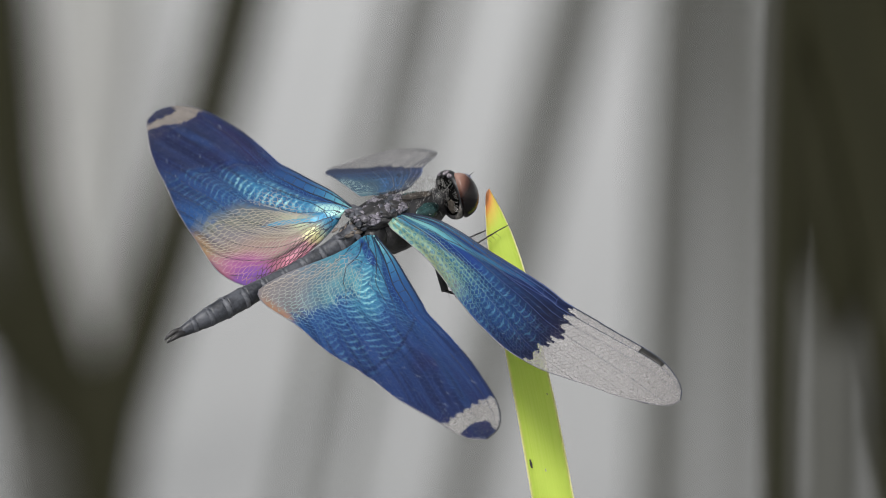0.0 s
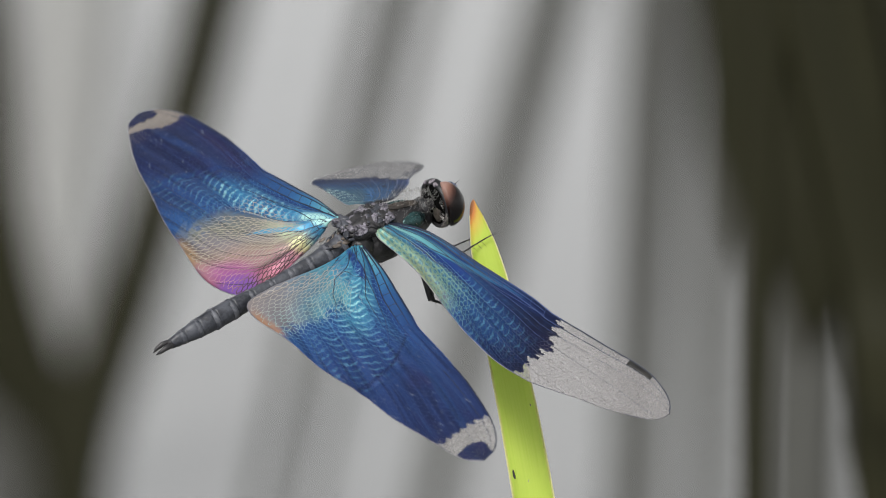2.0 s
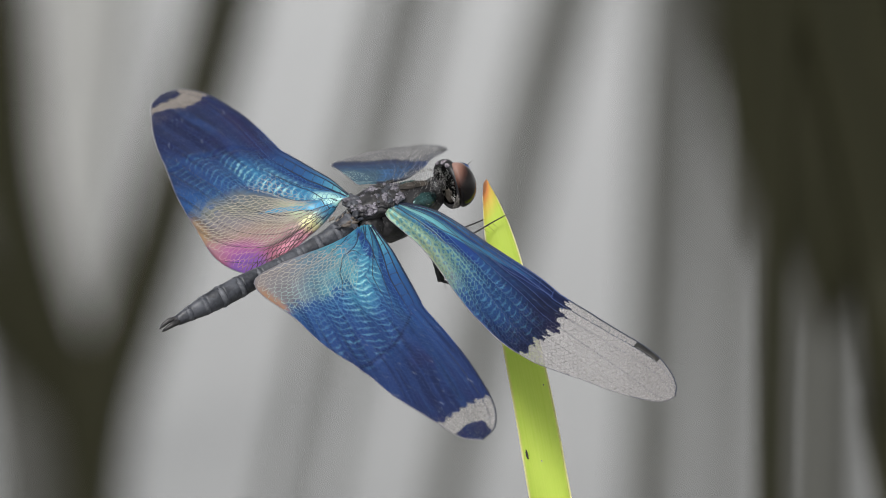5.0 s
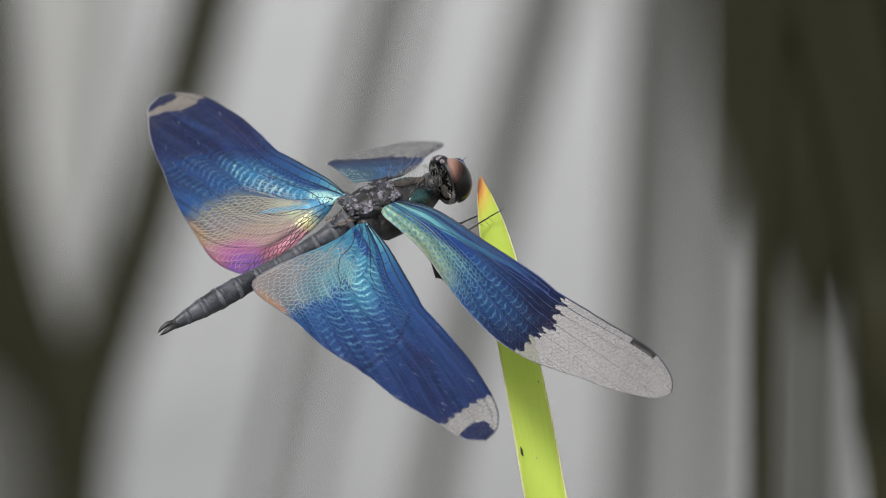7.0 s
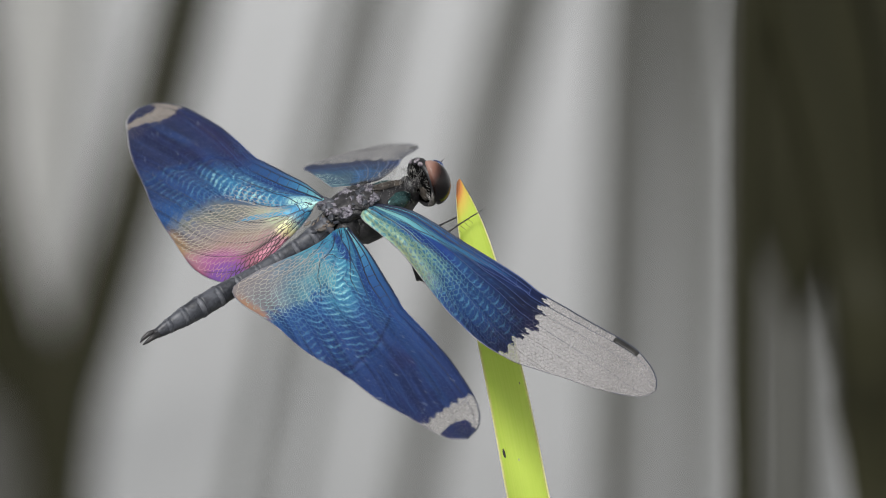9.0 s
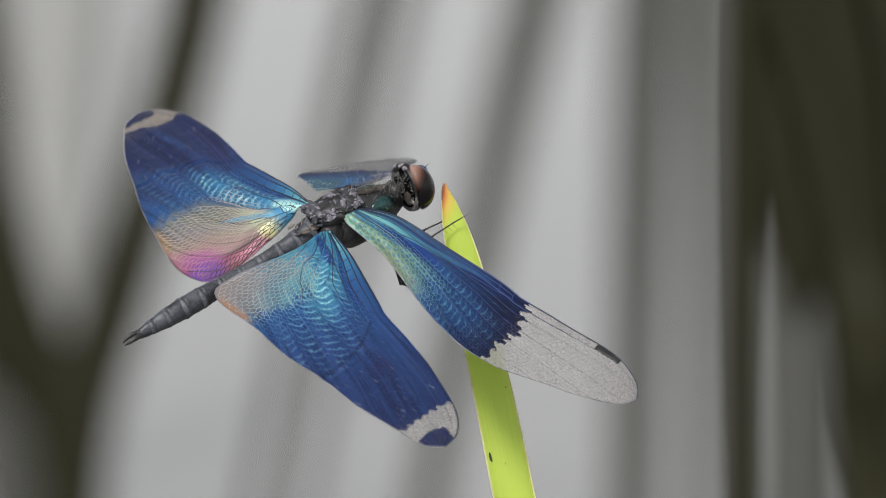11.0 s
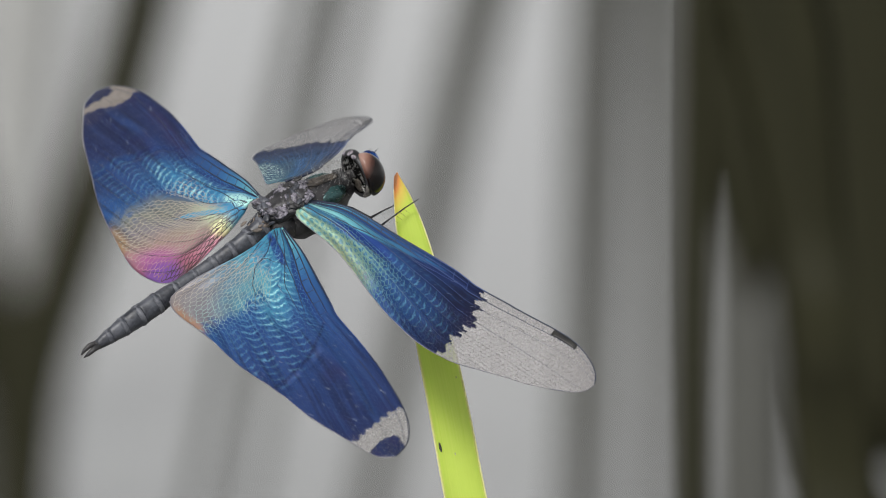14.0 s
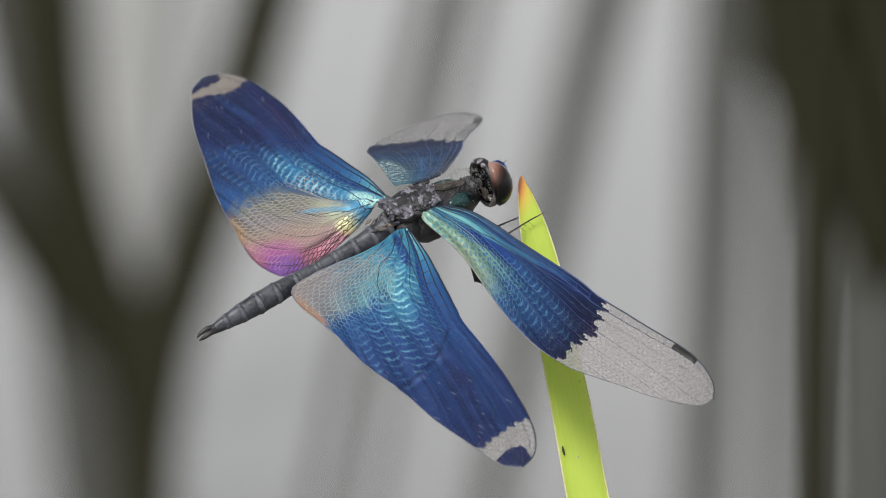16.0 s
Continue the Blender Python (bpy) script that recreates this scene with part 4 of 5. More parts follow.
# wing outlines in millimetres: along the wing, across it towards the hind edge
FORE_LEAD = [(0, 0), (2.0, -1.2), (5.2, -2.1), (11.3, -1.6), (17.9, -0.9), (20.5, -0.4), (21.7, -0.1), (27, 0.3), (31.9, 0.5), (34.5, 0.95), (36.7, 2.2), (38.0, 3.6), (38.5, 5.0)]
FORE_HIND = [(-0.3, 1.5), (0.8, 2.5), (3.4, 3.2), (6.1, 4.1), (10.1, 6.3), (14.9, 9.0), (19.3, 10.6), (23.3, 10.9), (26.2, 10.3), (29.5, 9.6), (32.8, 8.8), (36.4, 7.4), (37.9, 6.4), (38.5, 5.0)]
HIND_LEAD = [(0, 0), (4.3, -0.2), (9.2, 0.1), (13.5, 0.45), (15.7, 0.65), (20.8, 0.2), (25.3, 0.0), (30.5, 0.2), (33.4, 0.6), (35.4, 1.25), (37.0, 2.3), (37.9, 4.0)]
HIND_HIND = [(0.0, 2.2), (0.6, 4.0), (0.9, 6.4), (1.0, 9.9), (1.2, 13.2), (1.6, 14.8), (2.8, 15.3), (5.4, 15.0), (10.0, 13.9), (16.3, 12.6), (22.8, 10.6), (29.3, 8.8), (34.5, 6.7), (36.8, 5.6), (37.9, 4.0)]

HIND_HIND_LEFT = [(-0.6, 2.2), (-1.6, 4.4), (-2.3, 7.0), (-2.6, 9.6), (-2.1, 11.5), (-0.9, 12.8), (1.4, 13.9), (5.4, 14.7), (10.0, 14.2), (16.3, 13.0), (22.8, 11.1), (29.3, 9.2), (34.5, 7.0), (36.8, 5.8), (37.9, 4.0)]
FORE_HIND_LEFT = [(-0.3, 1.5), (0.0, 2.3), (5.0, 4.4), (10.3, 6.6), (15.0, 8.6), *FORE_HIND[6:]]


def build_wing(name, hind, left, droop, material, label):
    lead, rear = smooth_line(HIND_LEAD if hind else FORE_LEAD, 241), smooth_line((HIND_HIND_LEFT if left else HIND_HIND) if hind else FORE_HIND_LEFT if left else FORE_HIND, 241)
    sign = 1 if left else -1                  # the upper side

    def stream(s, t):
        """Which of the long veins passes here: they bend back and run out at the hind edge."""
        q = t
        for _ in range(9):
            q = t * (1 - 0.75 * min(1, q / 0.25) * s ** 1.2)
        return q

    def place(s, t, lift=0.0):
        i = s * 240
        k = min(int(i), 239)
        a = lead[k] + (lead[k + 1] - lead[k]) * (i - k)
        b = rear[k] + (rear[k + 1] - rear[k]) * (i - k)
        u, v = a + (b - a) * t
        if hind and left:
            u, v = u * 1.012, v * 1.055
        wide = np.linalg.norm(b - a)
        w = (0.28 if hind and left else 0.22 if hind else 0.09 if not left else 0.02) * math.sin(stream(s, t) * (36 if hind else 30)) * min(1, wide / 8) * (1 - 0.6 * s)
        w += (0.35 if hind or not left else 0.0) * math.sin(math.pi * min(1, t)) * (1 - s) - 0.25 * (t - 0.5) ** 2
        w += 0.09 * noise.noise(Vector((u * 0.25, v * 0.3, 3.7))) + 0.045 * noise.noise(Vector((u * 0.75, v * 0.9, 1.7)))
        if hind:
            crease = np.interp(v, [0, 1, 4, 7, 10, 13], [14.6, 15.8, 19.6, 21.2, 21.8, 22.0])
            w -= 0.18 * math.exp(-((u - crease) / 0.55) ** 2) * min(1, max(0, v - 0.8) / 2)
        if hind:
            w -= droop * (max(0, v) / 15) ** 2 * max(0, 1 - u / 15)
        else:
            w -= droop * (u / 38) ** 2
        return u, v, sign * (w + lift)

    def along(s, q):
        return q / (1 - 0.75 * min(1, q / 0.25) * s ** 1.2)

    ns, nt_ = (230, 50) if hind else (260, 44)
    pts = [[place(i / ns, j / nt_) for j in range(nt_ + 1)] for i in range(ns + 1)]

    def is_clear(u, v):
        cell = 0.55
        q = noise.noise(Vector((math.floor(u / cell + 0.5 * (math.floor(v / cell) % 2)) * 1.7, math.floor(v / cell) * 1.3, 1.5)))
        if hind:
            if left:
                inner = np.interp(v, [1.5, 3.2, 4.7, 6.9], [33.5, 33.2, 33.8, 35.4]) + 0.12 * math.sin(v * 6) + 0.18 * q
                spot, near = 36.25 + 0.1 * math.sin(v * 5) + 0.15 * q, 2.7 + 0.15 * q
            else:
                inner = np.interp(v, [0.0, 1.9, 4.4, 6.4], [32.1, 31.8, 32.7, 33.3]) + 0.15 * math.sin(v * 6) + 0.20 * q
                spot, near = 34.75 + 0.42 * abs(v - 3.9) + 0.15 * q, 2.6 + 0.15 * q
            return u > inner and (u < spot or v < near)
        return u > 23.2 + 0.22 * (v - 4) * (v < 6) - 0.28 * max(0, v - 6.5) + 0.42 * math.sin(v * 5.2 + 1.5 * math.sin(v)) + 0.9 * noise.noise(Vector((v * 0.9, 3.1 if left else 7.7, 0))) + 0.35 * q

    zones = ([], [])
    for i in range(ns):
        for j in range(nt_):
            c = [(pts[i][j][k] + pts[i + 1][j + 1][k]) / 2 for k in (0, 1)]
            zones[1 if is_clear(*c) else 0].append((i, j))
    made = []
    for zone, cells in enumerate(zones):
        index, verts, faces, wing, fan = {}, [], [], [], []
        for i, j in cells:
            face = []
            for a, b in ((i, j), (i + 1, j), (i + 1, j + 1), (i, j + 1)):
                if (a, b) not in index:
                    index[a, b] = len(verts)
                    u, v, w = pts[a][b]
                    verts.append((u * MM, v * MM, w * MM))
                    wing.append((u, v, 0))
                    fan.append((a / ns, b / nt_, stream(a / ns, b / nt_)))
                face.append(index[a, b])
            faces.append(face if left else face[::-1])
        ob = put_mesh(name if zone == 0 else "clear_patch", verts, faces, material if zone == 0 else CLEAR if not hind else CLEAR_BROWN if left else CLEAR_GREY, fly if zone == 0 else made[0], label if zone == 0 else "transparent glassy patch", attrs={"wing": wing, "fan": fan})
        solid = ob.modifiers.new("thickness", "SOLIDIFY")
        solid.thickness, solid.offset = 0.02 * MM, 0
        made.append(ob)
    wing_ob = made[0]
    net = vein_material(name + "_net", hind, left)

    def run_tube(vname, st, radii, sides=6, vlabel="", vmat=None):
        p = [place(s, t, 0.0) for s, t in st]
        v, f = tube_mesh([mm(*q) for q in p], radii, sides)
        rep = lambda rows: [r for r in rows for _ in range(sides)]
        return put_mesh(vname, v, f, vmat or LONG_VEIN, wing_ob, vlabel, attrs={"wing": rep([(q[0], q[1], 0) for q in p]), "fan": rep([(s, t, t) for s, t in st])})

    # rim and long veins
    grid = np.linspace(0.0, 1.0, 70)
    run_tube("rim_vein", [(s, 0.0) for s in grid], [(0.13 - 0.07 * s) * MM for s in grid], 7)
    run_tube("rim_vein", [(s, 1.0) for s in grid], [0.045 * MM] * 70, 5, "pale wing edge", RIM)
    ribs = ((0.055, 0.52, 0.085), (0.115, 0.97, 0.10), (0.20, 0.97, 0.06), (0.32, 0.92, 0.06), (0.46, 0.9, 0.055), (0.62, 0.9, 0.045)) + (((0.54, 0.7, 0.045), (0.72, 0.6, 0.045), (0.80, 0.5, 0.045), (0.88, 0.4, 0.04)) if left else ()) if hind else ((0.055, 0.52, 0.085), (0.115, 0.97, 0.095), (0.17, 0.97, 0.055), (0.25, 0.95, 0.06), (0.36, 0.9, 0.055), (0.50, 0.9, 0.05), (0.66, 0.9, 0.04))
    for q, reach, r in ribs:
        ss = [s for s in np.linspace(0.01, reach, 60) if (q < 0.12 or along(s, q) < 0.985)]
        if q > 0.6 and hind:
            ss = [s for s in ss if s > 0.04]
        run_tube("long_vein", [(s, q if q < 0.12 else along(s, q)) for s in ss], [max(0.018, r * (1 - 0.8 * s)) * MM for s in ss], 6, "", (STIGMA if hind and left and q > 0.4 else net) if q > 0.3 else None)
    # strong curved veins near the root
    flat_pts = np.array([[p[:2] for p in r] for r in pts])

    def nearest(u, v):
        i, j = np.unravel_index(np.argmin(((flat_pts - (u, v)) ** 2).sum(axis=2)), flat_pts.shape[:2])
        return i / ns, j / nt_

    if hind and left:
        arcs = ((0.08, (-0.5, 2.0), (2.5, 3.3), (5.4, 5.0), (9.3, 6.0), (11.8, 7.4), (14.5, 9.5)), (0.055, (0.2, 3.4), (3.4, 6.5), (6.0, 8.3), (9.0, 10.2)), (0.07, (0.0, 1.6), (2.8, 2.6), (6.5, 3.2), (12.0, 4.2), (16.5, 5.6)))
    elif hind:
        arcs = ((0.08, (1.0, 2.0), (2.6, 2.9), (3.3, 3.7), (3.5, 4.8), (4.8, 5.8), (7.0, 6.7), (10.0, 8.0)), (0.07, (0.3, 1.1), (3.0, 1.7), (5.6, 2.1), (9.0, 2.7), (13.5, 3.6), (17.5, 5.2), (20.5, 7.6)), (0.05, (0.4, 2.6), (1.6, 4.4), (2.4, 6.6), (2.7, 9.0)), (0.06, (3.4, 4.7), (3.5, 3.9), (4.3, 3.0), (5.5, 2.5), (7.8, 3.0)))
    elif not left:
        arcs = ((0.07, (0.8, 0.8), (4.2, 0.95), (8.3, 2.0), (11.9, 2.5)), (0.07, (4.2, 0.3), (8.0, 0.2), (11.7, 0.15), (14.8, 0.6), (18.1, 0.7), (21.0, 0.9)))
    else:
        arcs = ()
    for thick, *line in arcs:
        st = smooth_line([nearest(*p) for p in smooth_line(line, 9)], 40)
        run_tube("long_vein", [tuple(x) for x in st], [thick * (1 - 0.55 * k / 39) * MM for k in range(40)], 6)
    # dark cross veins behind the leading edge
    for k in range(11 if not hind else 8):
        s = 0.045 + 0.047 * k
        run_tube("cross_vein", [(s, 0.0), (s + 0.004, 0.06), (s + 0.010, 0.115)], [0.055 * MM] * 3, 5)
    if not hind:
        for k in range(9):
            s = 0.60 + 0.026 * k
            run_tube("cross_vein", [(s, 0.0), (s + 0.002, 0.115)], [0.04 * MM] * 2, 5)
    # the fine net; in the lobe of a hindwing its rows spread from the root
    verts, faces, wing, fan = [], [], [], []
    rows, cols = (48, 104) if hind else (44, 138)
    rnd = random.Random(17 if hind else 23)
    jit = {(j, k): (rnd.uniform(-0.30, 0.30), rnd.uniform(-0.18, 0.18)) for j in range(rows + 1) for k in range(cols + 2)}

    def stride(s, q):
        gap = (Vector(place(s, min(1, along(s, q + 0.5 / rows)))) - Vector(place(s, min(1, along(s, max(0, q - 0.5 / rows)))))).length
        gap *= 1.0 if hind or s < 0.58 else 1.7
        return 1 if gap > 0.36 else 2 if gap > 0.19 else 4 if gap > 0.10 else 0

    def knot(j, k, step):
        a, b = jit[j, k]
        up = 0.17 if (j // step + k) % 2 == 0 else -0.17
        edge = j in (0, rows)
        x = min(1, max(0, (k + a) / cols))
        return x, min(1, max(0, along(x, (j + (0 if edge else (up + b) * step)) / rows)))

    def in_lobe(u, v):
        if not hind:
            return False
        return v > 4.0 + 0.027 * u * u and u < 12.5 if left else v > 4.2 and u < 8.8 + 0.10 * (10 - v)

    def on_wing(u, v):
        """A point of the wing and its shares along and across, or nothing beside the wing."""
        gaps = ((flat_pts - (u, v)) ** 2).sum(axis=2).ravel()
        near = np.argpartition(gaps, 6)[:6]
        i, j = divmod(int(near[np.argmin(gaps[near])]), nt_ + 1)
        if not (0 < i < ns and 0 < j < nt_) or gaps[near].min() > 1.4 ** 2:
            return None
        share = 1 / (gaps[near] + 0.01)
        height = sum(f * pts[k // (nt_ + 1)][k % (nt_ + 1)][2] for f, k in zip(share, near)) / share.sum()
        return mm(u, v, height), (i / ns, j / nt_)

    def thread(p, q):
        a, b = [mm(*place(*x)) for x in (p, q)]
        if p[1] < 0.112 and 0.02 < p[0] < 0.45 or not hind and not left and p[1] < 0.42 and p[0] < 0.56 or in_lobe(a.x / MM, a.y / MM) and in_lobe(b.x / MM, b.y / MM):
            return
        bar(a, b, p, q)

    def bar(a, b, p, q):
        d = b - a
        if d.length < 0.06 * MM or d.length > 2.2 * MM:
            return
        u, t_ = a.x / MM, p[1]
        fat = (0.056 if left and u < 0.1 * a.y / MM else 0.044) if in_lobe(u, a.y / MM) else 0.040 if u < 14 and t_ > (0.30 if hind else 0.38) else 0.028 if u < 21 else 0.021
        e = d.cross(Vector((0, 0, 1))).normalized() * fat * MM
        f = Vector((0, 0, fat * 1.2 * MM))
        k = len(verts)
        for x, (s, t) in ((a, p), (b, q)):
            verts.extend([x + e, x + f, x - e, x - f])
            wing.extend([(x.x / MM, x.y / MM, 0)] * 4)
            fan.extend([(s, t, t)] * 4)
        for m in range(4):
            o = (m + 1) % 4
            faces.append((k + m, k + o, k + 4 + o, k + 4 + m))

    for j in range(1, rows + 1):
        for k in range(3, cols):
            s, q = k / cols, j / rows
            step = stride(s, q)
            if not step or j % step or along(s, (j - step) / rows) >= 1:
                continue
            if along(s, q) < 1 and along((k + 1) / cols, q) < 1:
                thread(knot(j, k, step), knot(j, k + 1, step))
            if (j // step + k) % 2 == 1:
                thread(knot(j, k, step), knot(j - step, k, step))
    if hind:
        cu, cv, spread, reach = (-0.2, 1.2, 62, 46) if left else (0.4, 1.0, 44, 42)
        low, high = (math.radians(35), math.radians(150)) if left else (math.radians(30), math.radians(120))
        knots = {}
        for k in range(reach):
            r = 2.6 + 0.36 * k + 0.002 * k * k
            for j in range(spread + 1):
                wide = 2 if r < 5.5 else 1
                if j % wide:
                    continue
                side = 0.20 if (j // wide + k) % 2 == 0 else -0.20
                a = low + (high - low) * (j + (side + rnd.uniform(-0.16, 0.16)) * wide) / spread
                rr = r + rnd.uniform(-0.12, 0.12)
                u, v = cu + rr * math.cos(a), cv + rr * math.sin(a)
                spot = on_wing(u, v) if in_lobe(u, v) else None
                if spot:
                    knots[j, k] = spot
        for (j, k), (a, p) in knots.items():
            wide = 2 if 2.6 + 0.36 * k + 0.002 * k * k < 5.5 else 1
            links = [(j, k + 1)] + ([(j - wide, k)] if (j // wide + k) % 2 == 1 else [])
            for other in links:
                if other in knots:
                    bar(a, knots[other][0], p, knots[other][1])
    tagged(put_mesh("vein_net", verts, faces, net, wing_ob, "fine net of veins", smooth=False, attrs={"wing": wing, "fan": fan}), kind="stuff")
    if not hind:
        v, f = [], []
        ss = np.interp(np.linspace(31.6, 34.7, 9), lead[:, 0], np.linspace(0, 1, 241))
        for s in ss:
            for t, w in ((0.0, 0.0), (0.03, 0.05), (0.085, 0.05), (0.115, 0.0), (0.06, -0.05)):
                v.append(mm(*place(s, t, w)))
        for i in range(8):
            for j in range(5):
                q = (j + 1) % 5
                f.append((i * 5 + j, i * 5 + q, i * 5 + 5 + q, i * 5 + 5 + j))
        f += [tuple(range(5)), tuple(40 + j for j in range(5))]
        put_mesh("wing_spot", v, f, STIGMA, wing_ob, "dark cell near the wing tip")
    return wing_ob


build_thorax()
head = build_head()
build_abdomen()
build_leg(((5.1, -1.2, -5.0), (7.9, -5.1, -6.7), (12.2, -5.75, -5.55), (13.9, -6.1, -5.15)), 8)
build_leg(((6.4, -0.3, -5.0), (9.0, -2.7, -7.2), (11.6, -3.7, -6.45), (12.4, -3.9, -6.3)), 10)
build_leg(((5.3, -3.2, -6.2), (3.8, -7.4, -8.5), (8.6, -10.2, -12.0), (10.2, -11.0, -13.3)), 8, knee_size=0.42)
build_leg(((7.6, 0.9, -4.9), (8.9, 3.2, -3.9), (9.0, 1.6, -3.3), (9.3, 1.1, -3.5)), 4, 0.5)
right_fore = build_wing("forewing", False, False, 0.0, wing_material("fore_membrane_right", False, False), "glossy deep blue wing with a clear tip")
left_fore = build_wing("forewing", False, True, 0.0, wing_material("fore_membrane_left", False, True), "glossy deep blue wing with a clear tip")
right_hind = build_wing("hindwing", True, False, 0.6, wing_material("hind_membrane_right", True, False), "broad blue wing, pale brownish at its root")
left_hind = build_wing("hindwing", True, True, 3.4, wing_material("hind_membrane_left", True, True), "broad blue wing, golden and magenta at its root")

BODY_ROWS = [
    (0, -0.00601, 0.92644, 0.82388, 22.884, -20.752, 26.529),
    (0.5, -0.00598, 0.92645, 0.82398, 24.221, -20.993, 25.973),
    (1, -0.00591, 0.92645, 0.82394, 23.518, -20.936, 26.611),
    (1.5, -0.00601, 0.92645, 0.82396, 25.151, -21.219, 26.137),
    (2, -0.00572, 0.92644, 0.82389, 24.604, -21.666, 27.57),
    (2.5, -0.00569, 0.92642, 0.82372, 23.789, -21.266, 26.893),
    (3, -0.00574, 0.92644, 0.82389, 21.854, -20.569, 27.021),
    (3.5, -0.00587, 0.92645, 0.82396, 22.881, -20.144, 27.495),
    (4, -0.00599, 0.92647, 0.82406, 23.497, -20.298, 27.137),
    (4.5, -0.00596, 0.92645, 0.82397, 24.214, -20.841, 26.355),
    (5, -0.00604, 0.92645, 0.82395, 24.768, -21.126, 25.415),
    (7.5, -0.0059, 0.92643, 0.82381, 25.207, -22.802, 24.943),
    (8, -0.00606, 0.92644, 0.82387, 26.123, -22.752, 24.486),
    (8.5, -0.0059, 0.92642, 0.82376, 25.369, -23.49, 24.901),
    (11, -0.00603, 0.92645, 0.82392, 24.601, -22.244, 25.12),
    (11.5, -0.00608, 0.92645, 0.82397, 24.462, -23.041, 24.195),
    (12, -0.00596, 0.92643, 0.82383, 23.543, -23.889, 24.84),
    (12.5, -0.00588, 0.92642, 0.82377, 25.075, -24.306, 24.638),
    (13, -0.00603, 0.92642, 0.82373, 25.36, -24.128, 24.67),
    (13.3, -0.00593, 0.92644, 0.8239, 25.6, -25.829, 21.085),
    (13.5, -0.00619, 0.92648, 0.82414, 29.534, -21.308, 25.855),
    (13.6, -0.00597, 0.92644, 0.82391, 28.468, -21.867, 25.868),
    (13.8, -0.00611, 0.92639, 0.82351, 27.994, -32.322, 19.75),
    (14, -0.00614, 0.92634, 0.82318, 29.344, -28.193, 22.858),
    (14.5, -0.006, 0.92635, 0.82325, 28.608, -26.399, 23.365),
    (15, -0.00605, 0.92636, 0.82335, 29.226, -25.21, 22.879),
    (15.5, -0.00594, 0.92636, 0.82333, 30.078, -23.982, 23.448),
    (16, -0.00595, 0.92637, 0.82338, 29.299, -23.187, 23.618),
]
RIGHT_FOREWING_ROWS = [
    (0, 0.002384, -0.001243, -0.000302, 177.861, 21.232, -59.808),
    (0.5, 0.002384, -0.001243, -0.000302, 176.958, 20.699, -60.334),
    (1, 0.002384, -0.001243, -0.000302, 176.476, 21.894, -59.622),
    (1.5, 0.002384, -0.001243, -0.000302, 176.546, 21.204, -59.411),
    (2, 0.002384, -0.001243, -0.000302, 176.818, 21.97, -59.573),
    (2.5, 0.002384, -0.001243, -0.000302, 176.552, 21.474, -59.988),
    (3, 0.002384, -0.001243, -0.000302, 176.774, 21.629, -59.719),
    (3.5, 0.002384, -0.001243, -0.000302, 177.202, 22.012, -58.955),
    (4, 0.002384, -0.001243, -0.000302, 177.189, 21.807, -58.95),
    (4.5, 0.002384, -0.001243, -0.000302, 176.744, 20.848, -60.072),
    (5, 0.002384, -0.001243, -0.000302, 177.047, 21.536, -59.464),
    (7.5, 0.002384, -0.001243, -0.000302, 176.448, 21.72, -60.525),
    (8, 0.002384, -0.001243, -0.000302, 176.41, 21.246, -60.275),
    (8.5, 0.002384, -0.001243, -0.000302, 176.806, 21.902, -60.009),
    (11, 0.002384, -0.001243, -0.000302, 176.274, 23.028, -59.863),
    (11.5, 0.002384, -0.001243, -0.000302, 176.409, 22.659, -60.268),
    (12, 0.002384, -0.001243, -0.000302, 176.857, 23.67, -60.002),
    (12.5, 0.002384, -0.001243, -0.000302, 176.646, 23.58, -59.683),
    (13, 0.002384, -0.001243, -0.000302, 176.018, 22.67, -60.92),
    (13.3, 0.002384, -0.001243, -0.000302, 176.517, 26.685, -58.715),
    (13.5, 0.002384, -0.001243, -0.000302, 174.804, 20.092, -62.903),
    (13.6, 0.002384, -0.001243, -0.000302, 178.149, 27.712, -57.524),
    (13.8, 0.002384, -0.001243, -0.000302, 176.062, 28.617, -60.586),
    (14, 0.002384, -0.001243, -0.000302, 175.211, 21.842, -60.937),
    (14.5, 0.002384, -0.001243, -0.000302, 175.888, 22.739, -60.154),
    (15, 0.002384, -0.001243, -0.000302, 176.196, 21.783, -60.068),
    (15.5, 0.002384, -0.001243, -0.000302, 176.037, 20.618, -59.358),
    (16, 0.002384, -0.001243, -0.000302, 176.056, 20.331, -59.582),
]
